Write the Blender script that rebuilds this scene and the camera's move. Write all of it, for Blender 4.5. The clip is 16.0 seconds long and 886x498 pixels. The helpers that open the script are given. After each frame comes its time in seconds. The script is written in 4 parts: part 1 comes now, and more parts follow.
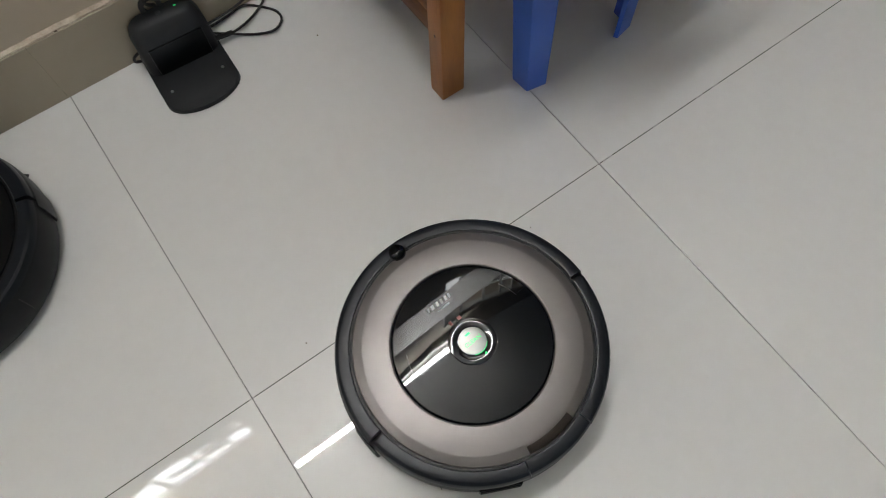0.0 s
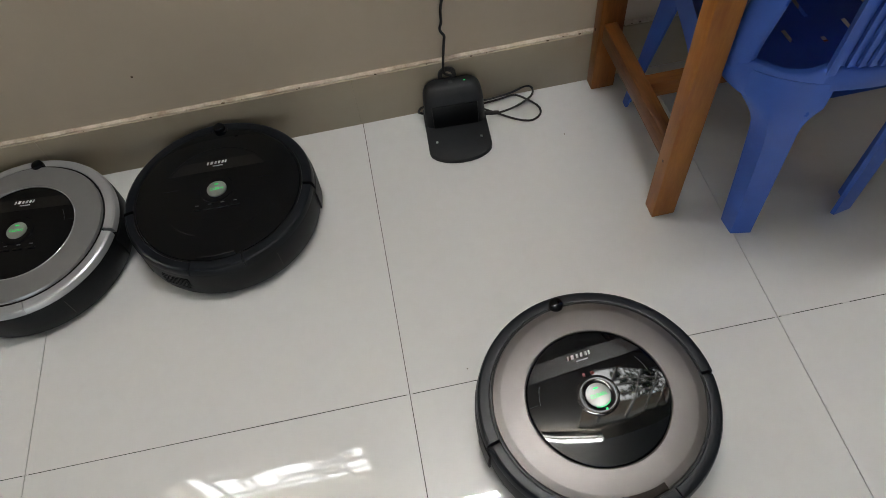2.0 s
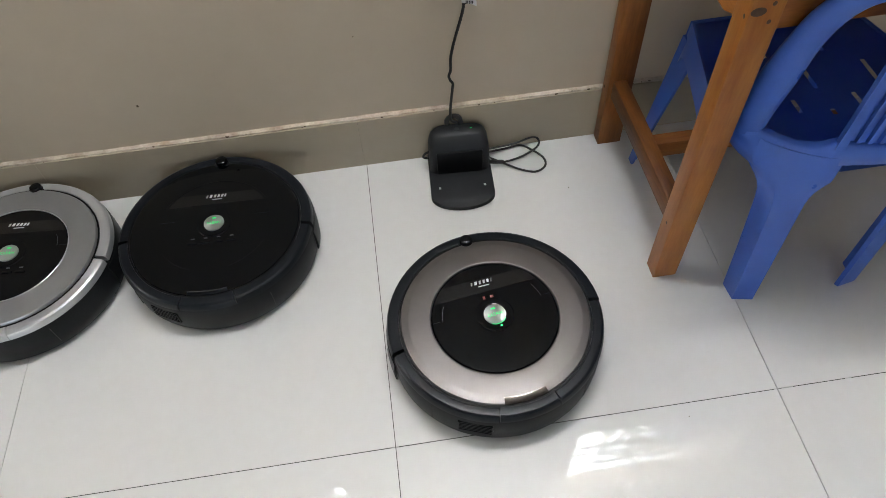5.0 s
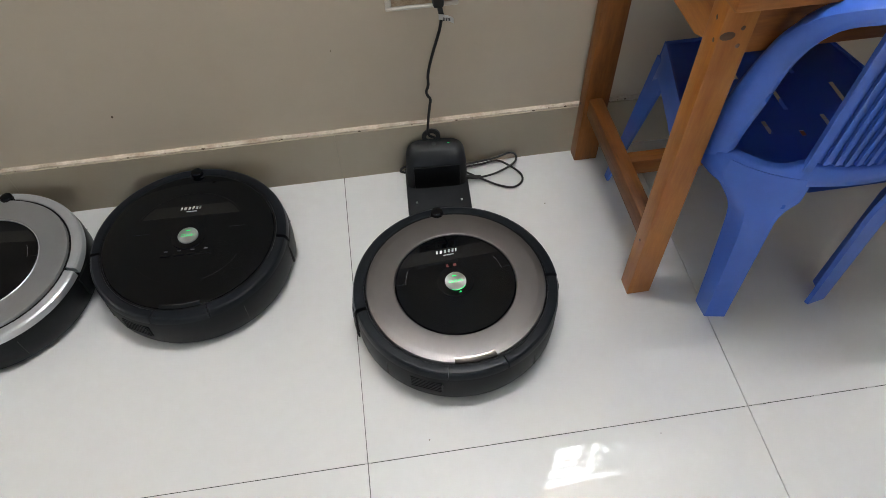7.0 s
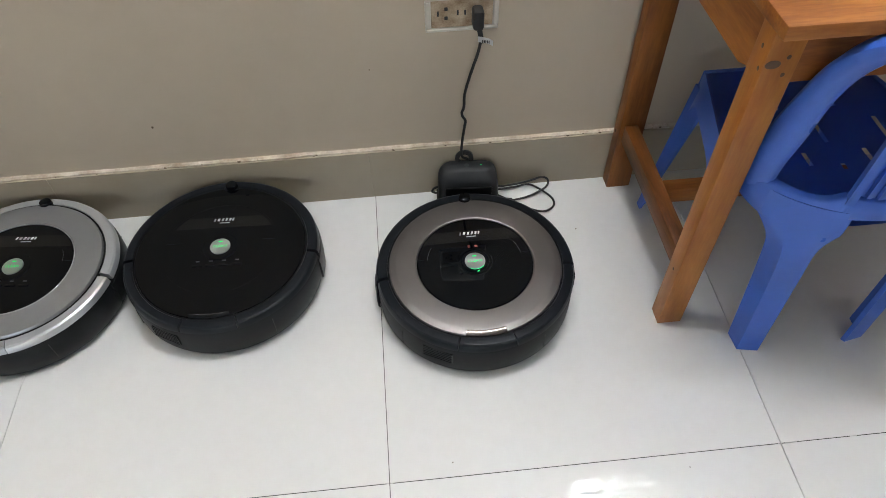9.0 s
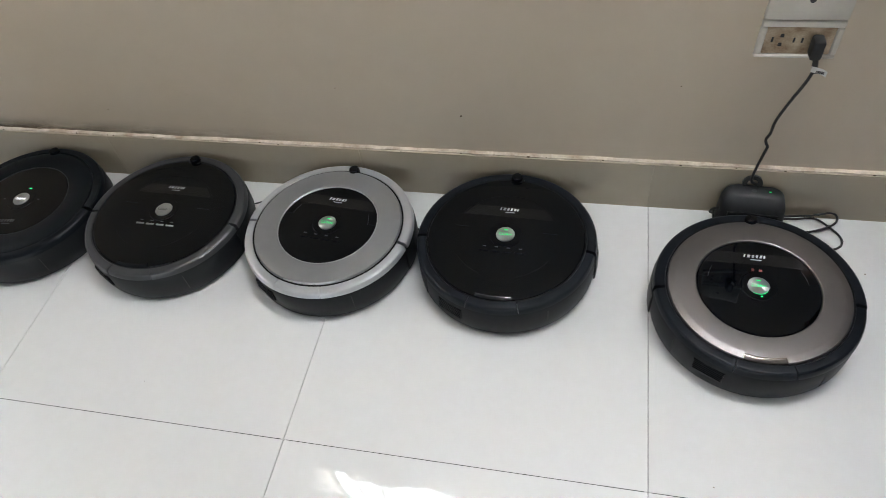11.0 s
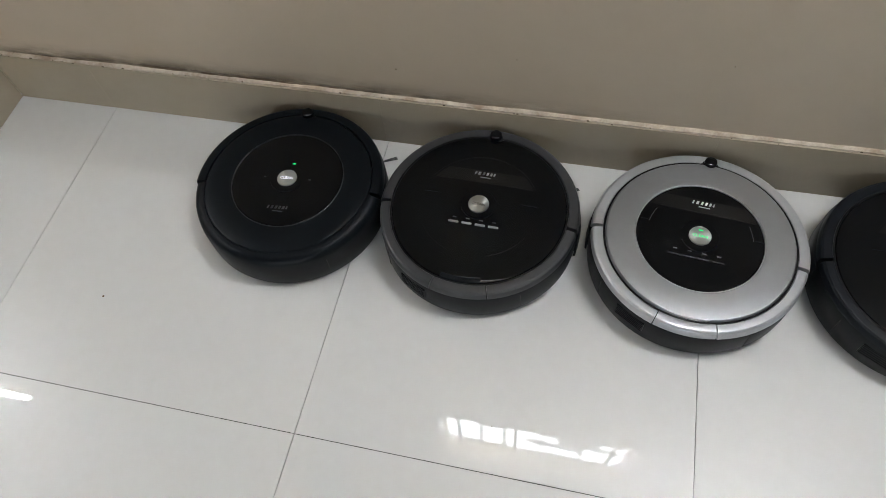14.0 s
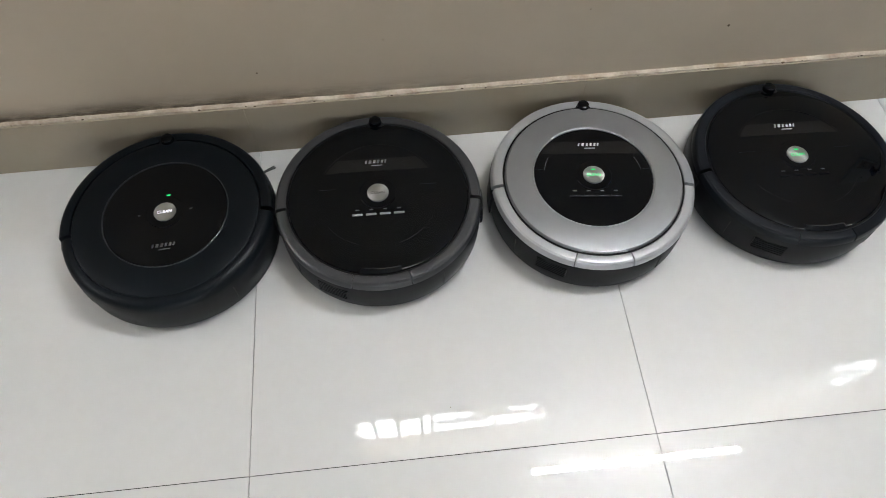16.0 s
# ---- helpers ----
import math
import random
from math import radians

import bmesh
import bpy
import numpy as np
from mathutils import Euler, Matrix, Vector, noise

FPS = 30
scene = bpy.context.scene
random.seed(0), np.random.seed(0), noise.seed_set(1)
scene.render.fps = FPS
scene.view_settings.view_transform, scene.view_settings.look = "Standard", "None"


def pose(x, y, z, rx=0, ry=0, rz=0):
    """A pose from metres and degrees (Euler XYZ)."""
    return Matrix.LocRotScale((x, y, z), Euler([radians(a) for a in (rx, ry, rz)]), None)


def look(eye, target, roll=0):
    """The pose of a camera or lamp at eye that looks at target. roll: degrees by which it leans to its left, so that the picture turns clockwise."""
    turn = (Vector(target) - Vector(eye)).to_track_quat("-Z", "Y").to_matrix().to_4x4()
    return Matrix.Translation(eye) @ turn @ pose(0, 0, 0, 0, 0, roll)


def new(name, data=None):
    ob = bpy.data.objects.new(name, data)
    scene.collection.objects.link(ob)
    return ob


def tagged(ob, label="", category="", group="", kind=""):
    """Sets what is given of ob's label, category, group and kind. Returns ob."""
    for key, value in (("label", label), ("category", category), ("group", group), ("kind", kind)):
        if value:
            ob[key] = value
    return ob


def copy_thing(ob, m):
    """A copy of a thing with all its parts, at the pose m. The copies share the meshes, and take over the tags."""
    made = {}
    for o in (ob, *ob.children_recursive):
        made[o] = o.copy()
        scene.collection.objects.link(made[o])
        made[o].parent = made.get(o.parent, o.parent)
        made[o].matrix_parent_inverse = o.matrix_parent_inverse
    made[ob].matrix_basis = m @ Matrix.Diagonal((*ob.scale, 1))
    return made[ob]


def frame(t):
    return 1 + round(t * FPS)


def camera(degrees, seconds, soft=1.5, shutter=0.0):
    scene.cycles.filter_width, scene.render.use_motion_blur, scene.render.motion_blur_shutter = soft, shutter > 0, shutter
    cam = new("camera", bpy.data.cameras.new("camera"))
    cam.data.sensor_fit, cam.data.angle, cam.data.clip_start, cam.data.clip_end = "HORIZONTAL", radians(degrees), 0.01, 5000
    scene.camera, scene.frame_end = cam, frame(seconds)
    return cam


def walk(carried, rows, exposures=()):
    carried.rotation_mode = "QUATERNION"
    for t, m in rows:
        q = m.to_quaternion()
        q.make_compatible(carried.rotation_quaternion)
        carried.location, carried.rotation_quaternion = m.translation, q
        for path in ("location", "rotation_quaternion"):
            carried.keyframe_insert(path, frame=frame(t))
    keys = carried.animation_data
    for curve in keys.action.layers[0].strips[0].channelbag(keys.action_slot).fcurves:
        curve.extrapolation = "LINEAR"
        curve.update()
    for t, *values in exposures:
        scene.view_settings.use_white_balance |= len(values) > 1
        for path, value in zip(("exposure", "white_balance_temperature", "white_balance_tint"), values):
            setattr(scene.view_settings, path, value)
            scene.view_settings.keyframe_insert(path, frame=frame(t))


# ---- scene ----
cam = camera(66.3, 16.0, soft=0.85, shutter=0.12)
PATH = [
    (0, (0.116, -0.893, 0.894), (0.552, -0.233, -0.943), -2.8),
    (0.5, (0.021, -0.94, 1.01), (0.438, -0.165, -0.787), -7.1),
    (1, (0.027, -0.978, 1.023), (0.404, 0.026, -0.665), -2.3),
    (1.5, (0.033, -1.01, 1.003), (0.201, 0.099, -0.653), -2.3),
    (2, (0.05, -1.007, 1.005), (0.138, 0.097, -0.661), -7.9),
    (2.5, (0.056, -1.005, 1.012), (0.138, 0.128, -0.634), -9.5),
    (3, (0.07, -0.997, 1.013), (0.18, 0.141, -0.628), -8.7),
    (3.5, (0.065, -0.991, 1.02), (0.173, 0.183, -0.595), -8.1),
    (6, (0.059, -0.976, 0.992), (0.174, 0.214, -0.611), -2.4),
    (6.5, (0.07, -0.978, 0.999), (0.209, 0.215, -0.6), -2.9),
    (7, (0.073, -0.975, 1.007), (0.232, 0.229, -0.582), -1.6),
    (7.5, (0.063, -0.983, 0.999), (0.218, 0.247, -0.571), -1.4),
    (8, (0.059, -0.98, 0.997), (0.192, 0.26, -0.566), -1.2),
    (10.3, (0.027, -0.973, 1.026), (0.013, 0.331, -0.49), -3.8),
    (10.5, (0.002, -0.966, 1.042), (-0.174, 0.273, -0.518), -6.5),
    (11, (-0.141, -0.996, 1.069), (-0.518, 0.22, -0.473), -8.9),
    (11.5, (-0.268, -1.008, 1.085), (-0.694, 0.192, -0.458), -9.6),
    (12, (-0.349, -1.02, 1.084), (-0.828, 0.109, -0.496), -13.2),
    (12.5, (-0.44, -1.024, 1.094), (-0.915, 0.088, -0.499), -12.8),
    (13, (-0.513, -1.02, 1.07), (-0.961, 0.083, -0.537), -9.9),
    (13.3, (-0.615, -0.957, 1.068), (-1.064, 0.073, -0.587), -9.5),
    (13.5, (-0.716, -0.916, 1.051), (-1.153, 0.095, -0.618), -9.5),
    (14, (-0.843, -0.808, 1.039), (-1.169, 0.159, -0.68), -7.7),
    (14.5, (-0.970, -0.799, 1.036), (-1.127, 0.201, -0.689), -4.1),
    (15, (-1.067, -0.831, 1.024), (-1.139, 0.206, -0.685), -2.3),
    (15.5, (-1.037, -0.826, 1.02), (-1.033, 0.194, -0.700), -1.2),
    (16, (-0.944, -0.816, 1.012), (-0.837, 0.166, -0.727), 0.0),
]
walk(cam, [(t, look(eye, target, roll)) for t, eye, target, roll in PATH], [(0.0, 0.40, 6750, 10), (1.0, 0.42, 6750, 10), (2.0, 0.44, 6800, 10), (3.0, 0.62, 6700, 10), (3.6, 0.89, 6600, 10), (6.0, 0.97, 6550, 10), (7.0, 0.97, 6550, 10), (8.0, 1.14, 6550, 10), (10.5, 1.17, 6350, 10), (12.0, 1.00, 6350, 10), (13.0, 0.87, 6450, 10), (14.0, 0.90, 6450, 10), (14.6, 1.19, 6450, 10), (15.2, 1.22, 6450, 10), (16.0, 1.08, 6450, 10)])

# ---- world and light ----
world = bpy.data.worlds.new("sky")
scene.world = world
world.use_nodes = True
wn = world.node_tree
sky = wn.nodes.new("ShaderNodeTexSky")
sky.sky_type, sky.sun_disc = "NISHITA", False
sky.sun_elevation, sky.sun_rotation = radians(40), radians(160)
wn.links.new(sky.outputs[0], wn.nodes["Background"].inputs[0])
wn.nodes["Background"].inputs[1].default_value = 0.15
sun = new("sun", bpy.data.lights.new("sun", "SUN"))
sun.data.energy, sun.data.angle, sun.data.color = 0.5, radians(12), (1.0, 0.96, 0.9)
sun.matrix_world = look((2.0, -6.0, 6.0), (0, 0, 0))
TUBE_GLOW = 215.0
SKY_GLOW = 13.5
# fill lamp added in a doorway assumed in the unseen south wall
door_fill = new("doorway_fill", bpy.data.lights.new("doorway_fill", "AREA"))
door_fill.data.shape, door_fill.data.size, door_fill.data.size_y = "RECTANGLE", 3.0, 2.3
door_fill.data.energy, door_fill.data.color = 0.8, (0.95, 0.98, 1.0)
door_fill.matrix_world = look((-0.9, -5.36, 1.2), (-0.9, 0, 1.2))


# ---- materials ----
def mat(name, colour, rough=0.5, metal=0.0, var=0.0, scale=20.0, bump=0.0, bump_scale=200.0, coat=0.0, spec=0.5,
        second=None, stretch=None, rough_var=0.0, per_object=0.0):
    m = bpy.data.materials.new(name)
    m.use_nodes = True
    nt = m.node_tree
    b = nt.nodes["Principled BSDF"]
    b.inputs["Base Color"].default_value = (*colour, 1)
    b.inputs["Roughness"].default_value = rough
    b.inputs["Metallic"].default_value = metal
    b.inputs["Specular IOR Level"].default_value = spec
    b.inputs["Coat Weight"].default_value = coat
    b.inputs["Coat Roughness"].default_value = 0.015
    co = nt.nodes.new("ShaderNodeTexCoord").outputs["Object"]
    if stretch:
        mp = nt.nodes.new("ShaderNodeMapping")
        mp.inputs["Scale"].default_value = stretch
        nt.links.new(co, mp.inputs[0])
        co = mp.outputs[0]
    if var or second:
        n1 = nt.nodes.new("ShaderNodeTexNoise")
        n1.inputs["Scale"].default_value = scale
        n1.inputs["Detail"].default_value = 6
        nt.links.new(co, n1.inputs["Vector"])
        n2 = nt.nodes.new("ShaderNodeTexNoise")
        n2.inputs["Scale"].default_value = scale * 9
        n2.inputs["Detail"].default_value = 3
        nt.links.new(co, n2.inputs["Vector"])
        mix = nt.nodes.new("ShaderNodeMix")
        mix.data_type = "RGBA"
        dark = second or tuple(c * (1 - var) for c in colour)
        mix.inputs["A"].default_value = (*colour, 1)
        mix.inputs["B"].default_value = (*dark, 1)
        add = nt.nodes.new("ShaderNodeMath")
        add.operation = "MULTIPLY_ADD"
        add.inputs[1].default_value = 0.3
        nt.links.new(n2.outputs["Fac"], add.inputs[0])
        nt.links.new(n1.outputs["Fac"], add.inputs[2])
        ramp = nt.nodes.new("ShaderNodeMapRange")
        ramp.inputs["From Min"].default_value, ramp.inputs["From Max"].default_value = 0.45, 0.85
        nt.links.new(add.outputs[0], ramp.inputs["Value"])
        nt.links.new(ramp.outputs[0], mix.inputs["Factor"])
        out = mix.outputs["Result"]
        if per_object:
            oi = nt.nodes.new("ShaderNodeObjectInfo")
            mr = nt.nodes.new("ShaderNodeMapRange")
            mr.inputs["To Min"].default_value, mr.inputs["To Max"].default_value = 1 - per_object, 1 + per_object
            nt.links.new(oi.outputs["Random"], mr.inputs["Value"])
            hs = nt.nodes.new("ShaderNodeHueSaturation")
            nt.links.new(mr.outputs[0], hs.inputs["Value"])
            nt.links.new(out, hs.inputs["Color"])
            out = hs.outputs[0]
        nt.links.new(out, b.inputs["Base Color"])
        if rough_var:
            rr = nt.nodes.new("ShaderNodeMapRange")
            rr.inputs["From Min"].default_value, rr.inputs["From Max"].default_value = 0.3, 0.8
            rr.inputs["To Min"].default_value, rr.inputs["To Max"].default_value = max(0.01, rough - rough_var), rough + rough_var
            nt.links.new(n1.outputs["Fac"], rr.inputs["Value"])
            nt.links.new(rr.outputs[0], b.inputs["Roughness"])
    if bump:
        nb = nt.nodes.new("ShaderNodeTexNoise")
        nb.inputs["Scale"].default_value = bump_scale
        nb.inputs["Detail"].default_value = 4
        nt.links.new(co, nb.inputs["Vector"])
        bp = nt.nodes.new("ShaderNodeBump")
        bp.inputs["Strength"].default_value, bp.inputs["Distance"].default_value = bump, 0.001
        nt.links.new(nb.outputs["Fac"], bp.inputs["Height"])
        nt.links.new(bp.outputs[0], b.inputs["Normal"])
    return m


def glow(name, colour, strength):
    m = bpy.data.materials.new(name)
    m.use_nodes = True
    b = m.node_tree.nodes["Principled BSDF"]
    b.inputs["Base Color"].default_value = (*colour, 1)
    b.inputs["Emission Color"].default_value = (*colour, 1)
    b.inputs["Emission Strength"].default_value = strength
    return m


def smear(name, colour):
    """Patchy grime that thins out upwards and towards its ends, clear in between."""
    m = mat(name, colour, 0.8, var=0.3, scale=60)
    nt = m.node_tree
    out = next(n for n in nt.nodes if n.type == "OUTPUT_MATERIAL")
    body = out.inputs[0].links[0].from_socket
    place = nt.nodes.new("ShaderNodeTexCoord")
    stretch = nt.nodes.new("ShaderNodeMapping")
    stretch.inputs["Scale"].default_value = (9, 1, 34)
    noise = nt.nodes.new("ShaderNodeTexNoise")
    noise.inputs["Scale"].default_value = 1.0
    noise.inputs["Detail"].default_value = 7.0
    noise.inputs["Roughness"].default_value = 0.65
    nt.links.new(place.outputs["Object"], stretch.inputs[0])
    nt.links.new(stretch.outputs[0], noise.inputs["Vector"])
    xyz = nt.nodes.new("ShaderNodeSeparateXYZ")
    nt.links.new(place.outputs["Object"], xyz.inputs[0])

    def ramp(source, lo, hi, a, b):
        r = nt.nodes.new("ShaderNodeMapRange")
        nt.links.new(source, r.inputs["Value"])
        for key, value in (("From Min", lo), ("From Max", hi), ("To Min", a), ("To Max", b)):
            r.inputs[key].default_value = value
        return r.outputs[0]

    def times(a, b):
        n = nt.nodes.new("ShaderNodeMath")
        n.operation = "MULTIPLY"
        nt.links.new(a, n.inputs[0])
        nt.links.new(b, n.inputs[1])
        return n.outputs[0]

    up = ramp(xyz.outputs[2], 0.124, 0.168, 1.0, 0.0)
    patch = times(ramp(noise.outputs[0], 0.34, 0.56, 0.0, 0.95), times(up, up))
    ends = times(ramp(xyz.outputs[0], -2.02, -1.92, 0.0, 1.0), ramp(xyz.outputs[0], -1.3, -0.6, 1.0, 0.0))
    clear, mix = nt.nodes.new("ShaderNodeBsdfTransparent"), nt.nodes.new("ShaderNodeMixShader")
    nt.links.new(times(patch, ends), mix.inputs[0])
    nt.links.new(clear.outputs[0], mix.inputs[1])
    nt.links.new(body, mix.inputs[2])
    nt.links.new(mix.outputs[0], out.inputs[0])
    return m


M = dict(
    tile=mat("polished_porcelain", (0.634, 0.629, 0.614), 0.32, coat=1.0, spec=0.28, scale=45, second=(0.619, 0.613, 0.597), per_object=0.012),
    grout=mat("grey_grout", (0.12, 0.115, 0.105), 0.9, var=0.5, scale=9, bump=0.4),
    wall=mat("cream_wall_paint", (0.56, 0.472, 0.366), 0.6, second=(0.518, 0.432, 0.328), scale=2.2, bump=0.12, bump_scale=90),
    skirt=mat("beige_skirting_tile", (0.40, 0.345, 0.262), 0.16, second=(0.374, 0.318, 0.237), scale=4, bump=0.03, bump_scale=8),
    ledge=mat("rough_cream_mortar", (0.62, 0.555, 0.455), 0.85, second=(0.33, 0.25, 0.18), scale=24, bump=0.7, bump_scale=120),
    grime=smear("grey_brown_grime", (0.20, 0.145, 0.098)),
    dirt=mat("brown_dirt", (0.16, 0.115, 0.075), 0.95, var=0.4, scale=60),
    # unseen walls and ceiling: colours picked dark to cut bounced light
    farwall=mat("dark_tan_far_wall", (0.30, 0.262, 0.215), 0.7, var=0.08, scale=2.2, bump=0.1, bump_scale=90),
    ceiling=mat("greyed_unseen_ceiling", (0.45, 0.445, 0.43), 0.8, var=0.05, scale=3, bump=0.05),
    black=mat("black_plastic", (0.003, 0.0033, 0.004), 0.38, spec=0.2, var=0.3, scale=30, bump=0.05, bump_scale=900),
    skirtblack=mat("matt_black_plastic", (0.010, 0.0107, 0.012), 0.42, spec=0.20, var=0.3, scale=30, bump=0.06, bump_scale=900),
    rimblue=mat("blue_black_plastic", (0.006, 0.0080, 0.0115), 0.32, spec=0.20, var=0.25, scale=25, bump=0.04, bump_scale=900),
    gloss=mat("gloss_black_plastic", (0.0012, 0.002, 0.0034), 0.03, var=0.2, scale=10, spec=0.26),
    glossband=mat("smoked_gloss_plastic", (0.008, 0.008, 0.009), 0.22, var=0.2, scale=10, spec=0.4),
    silver=mat("silver_paint", (0.30, 0.306, 0.318), 0.32, metal=0.70, var=0.06, scale=40, bump=0.03, bump_scale=1500),
    silverrim=mat("bright_silver_paint", (0.46, 0.47, 0.49), 0.28, metal=0.55, var=0.06, scale=40),
    silvergrip=mat("polished_silver_paint", (0.58, 0.59, 0.61), 0.14, metal=0.85, var=0.05, scale=40),
    taupe=mat("taupe_metallic_paint", (0.145, 0.133, 0.128), 0.38, metal=0.82, var=0.06, scale=40, bump=0.03, bump_scale=1500),
    taupegrip=mat("polished_taupe_paint", (0.10, 0.085, 0.078), 0.12, metal=0.9, var=0.08, scale=40),
    greyrim=mat("dark_grey_plastic", (0.030, 0.031, 0.034), 0.36, var=0.15, scale=40, bump=0.04, bump_scale=900),
    navy=mat("charcoal_blue_plastic", (0.0035, 0.0055, 0.0078), 0.36, spec=0.14, var=0.15, scale=40, bump=0.06, bump_scale=900),
    steel=mat("brushed_steel", (0.42, 0.43, 0.41), 0.42, metal=0.95, var=0.15, scale=60),
    rubber=mat("black_rubber", (0.015, 0.014, 0.013), 0.6, var=0.3, scale=80),
    dock=mat("dock_black_plastic", (0.014, 0.015, 0.017), 0.5, spec=0.3, var=0.3, scale=40, bump=0.12, bump_scale=900),
    wood=mat("varnished_pine", (0.43, 0.168, 0.032), 0.40, second=(0.27, 0.088, 0.016), scale=7, stretch=(5, 5, 0.7), bump=0.15, bump_scale=60, spec=0.3),
    woodx=mat("varnished_pine_long", (0.37, 0.135, 0.024), 0.42, second=(0.17, 0.050, 0.009), scale=7, stretch=(0.7, 5, 5), bump=0.15, bump_scale=60, spec=0.3),
    woody=mat("varnished_pine_cross", (0.37, 0.135, 0.024), 0.42, second=(0.17, 0.050, 0.009), scale=7, stretch=(5, 0.7, 5), bump=0.15, bump_scale=60, spec=0.3),
    # two streaked pines, toned darker for the shade under the table top
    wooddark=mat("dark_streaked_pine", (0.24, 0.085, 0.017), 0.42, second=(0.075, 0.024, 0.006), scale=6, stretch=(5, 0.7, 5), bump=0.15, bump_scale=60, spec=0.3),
    woodshaded=mat("shaded_streaked_pine", (0.30, 0.105, 0.019), 0.42, second=(0.12, 0.036, 0.008), scale=6, stretch=(5, 5, 0.7), bump=0.15, bump_scale=60, spec=0.3),
    jointdirt=mat("dark_joint_dirt", (0.05, 0.046, 0.040), 0.9, var=0.4, scale=30),
    knot=mat("dark_wood_knot", (0.075, 0.03, 0.012), 0.5, var=0.4, scale=60),
    blue=mat("blue_plastic", (0.040, 0.125, 0.53), 0.33, var=0.12, scale=9, bump=0.06, bump_scale=300, rough_var=0.06),
    white=mat("white_plastic", (0.60, 0.56, 0.49), 0.35, var=0.08, scale=30),
    stained=mat("stained_cream_plastic", (0.58, 0.47, 0.33), 0.45, second=(0.24, 0.15, 0.08), scale=38, bump=0.1),
    paper=mat("white_paper", (0.8, 0.8, 0.78), 0.7, var=0.05),
    ink=mat("dark_print", (0.03, 0.03, 0.03), 0.7),
    mark=mat("pale_print", (0.48, 0.48, 0.47), 0.5),
    midmark=mat("grey_print", (0.22, 0.22, 0.215), 0.4),
    dimmark=mat("dim_grey_print", (0.05, 0.05, 0.05), 0.4),
    alu=mat("white_painted_metal", (0.72, 0.71, 0.68), 0.4, var=0.06, scale=10),
    green=glow("green_light", (0.01, 0.60, 0.15), 0.6),
    whitelight=glow("white_light", (0.85, 0.85, 0.95), 0.8),
    red=glow("red_light", (0.14, 0.015, 0.010), 0.05),
    tube=glow("tube_light", (0.95, 0.98, 1.01), TUBE_GLOW),
    daylight=glow("bright_sky", (0.93, 0.97, 1.0), SKY_GLOW),
    leaf=mat("dark_leaf", (0.05, 0.09, 0.025), 0.5, var=0.4, scale=8),
    roofing=mat("weathered_roof_board", (0.22, 0.19, 0.17), 0.8, var=0.4, scale=5),
)


def turned_finish(m):
    """Fine rings left by a lathe: the highlight fans out from the middle."""
    nt = m.node_tree
    b = nt.nodes["Principled BSDF"]
    way = nt.nodes.new("ShaderNodeTangent")
    way.direction_type, way.axis = "RADIAL", "Z"
    b.inputs["Anisotropic"].default_value = 0.85
    nt.links.new(way.outputs[0], b.inputs["Tangent"])


turned_finish(M["steel"])


# ---- mesh helpers ----
def thing(name, m, label, category, group="", kind=""):
    ob = new(name)
    ob.empty_display_size = 0.05
    ob.matrix_world = m
    return tagged(ob, label, category, group, kind)


def finish(bm, smooth=35):
    bmesh.ops.recalc_face_normals(bm, faces=bm.faces)
    for f in bm.faces:
        f.smooth = True
    for e in bm.edges:
        e.smooth = len(e.link_faces) == 2 and e.calc_face_angle(0) < radians(smooth)


def part(name, bm, material, parent, label="", at=None, smooth=35):
    finish(bm, smooth)
    me = bpy.data.meshes.new(name)
    bm.to_mesh(me)
    bm.free()
    me.materials.append(M[material])
    ob = new(name, me)
    ob.parent = parent
    if at is not None:
        ob.matrix_basis = at
    return tagged(ob, label)


def solo(name, bm, material, label, category, group="", kind="", at=None):
    return tagged(part(name, bm, material, None, at=at), label, category, group, kind)


def box(x0, x1, y0, y1, z0, z1, bevel=0.0, segments=2, bm=None):
    own = bmesh.new()
    bmesh.ops.create_cube(own, size=1)
    for v in own.verts:
        v.co = (x0 + (v.co.x + 0.5) * (x1 - x0), y0 + (v.co.y + 0.5) * (y1 - y0), z0 + (v.co.z + 0.5) * (z1 - z0))
    if bevel:
        bmesh.ops.bevel(own, geom=own.edges, offset=bevel, segments=segments, affect="EDGES", profile=0.5)
    if bm is None:
        return own
    return join(bm, own)


def join(bm, other):
    me = bpy.data.meshes.new("tmp")
    other.to_mesh(me)
    other.free()
    bm.from_mesh(me)
    bpy.data.meshes.remove(me)
    return bm


def lathe(profile, a0=0.0, a1=360.0, steps=96, closed=True, bm=None):
    """A closed outline of (radius, height) turned about z from angle a0 to a1."""
    bm = bm or bmesh.new()
    full = a1 - a0 >= 359.9
    n = max(3, int(steps * (a1 - a0) / 360))
    rings = []
    for i in range(n if full else n + 1):
        a = radians(a0 + (a1 - a0) * i / n)
        rings.append([bm.verts.new((r * math.cos(a), r * math.sin(a), z)) for r, z in profile])
    k = len(profile)
    for i in range(n if full else n):
        p, q = rings[i], rings[(i + 1) % len(rings)]
        for j in range(k if closed else k - 1):
            bm.faces.new((p[j], q[j], q[(j + 1) % k], p[(j + 1) % k]))
    if not full:
        bm.faces.new(rings[0])
        bm.faces.new(list(reversed(rings[-1])))
    return bm


def dome(profile, steps=64):
    """A solid of revolution whose outline begins and ends on the axis."""
    bm = lathe([(max(r, 1e-5), z) for r, z in profile], steps=steps, closed=False)
    bmesh.ops.remove_doubles(bm, verts=bm.verts, dist=5e-5)
    return bm


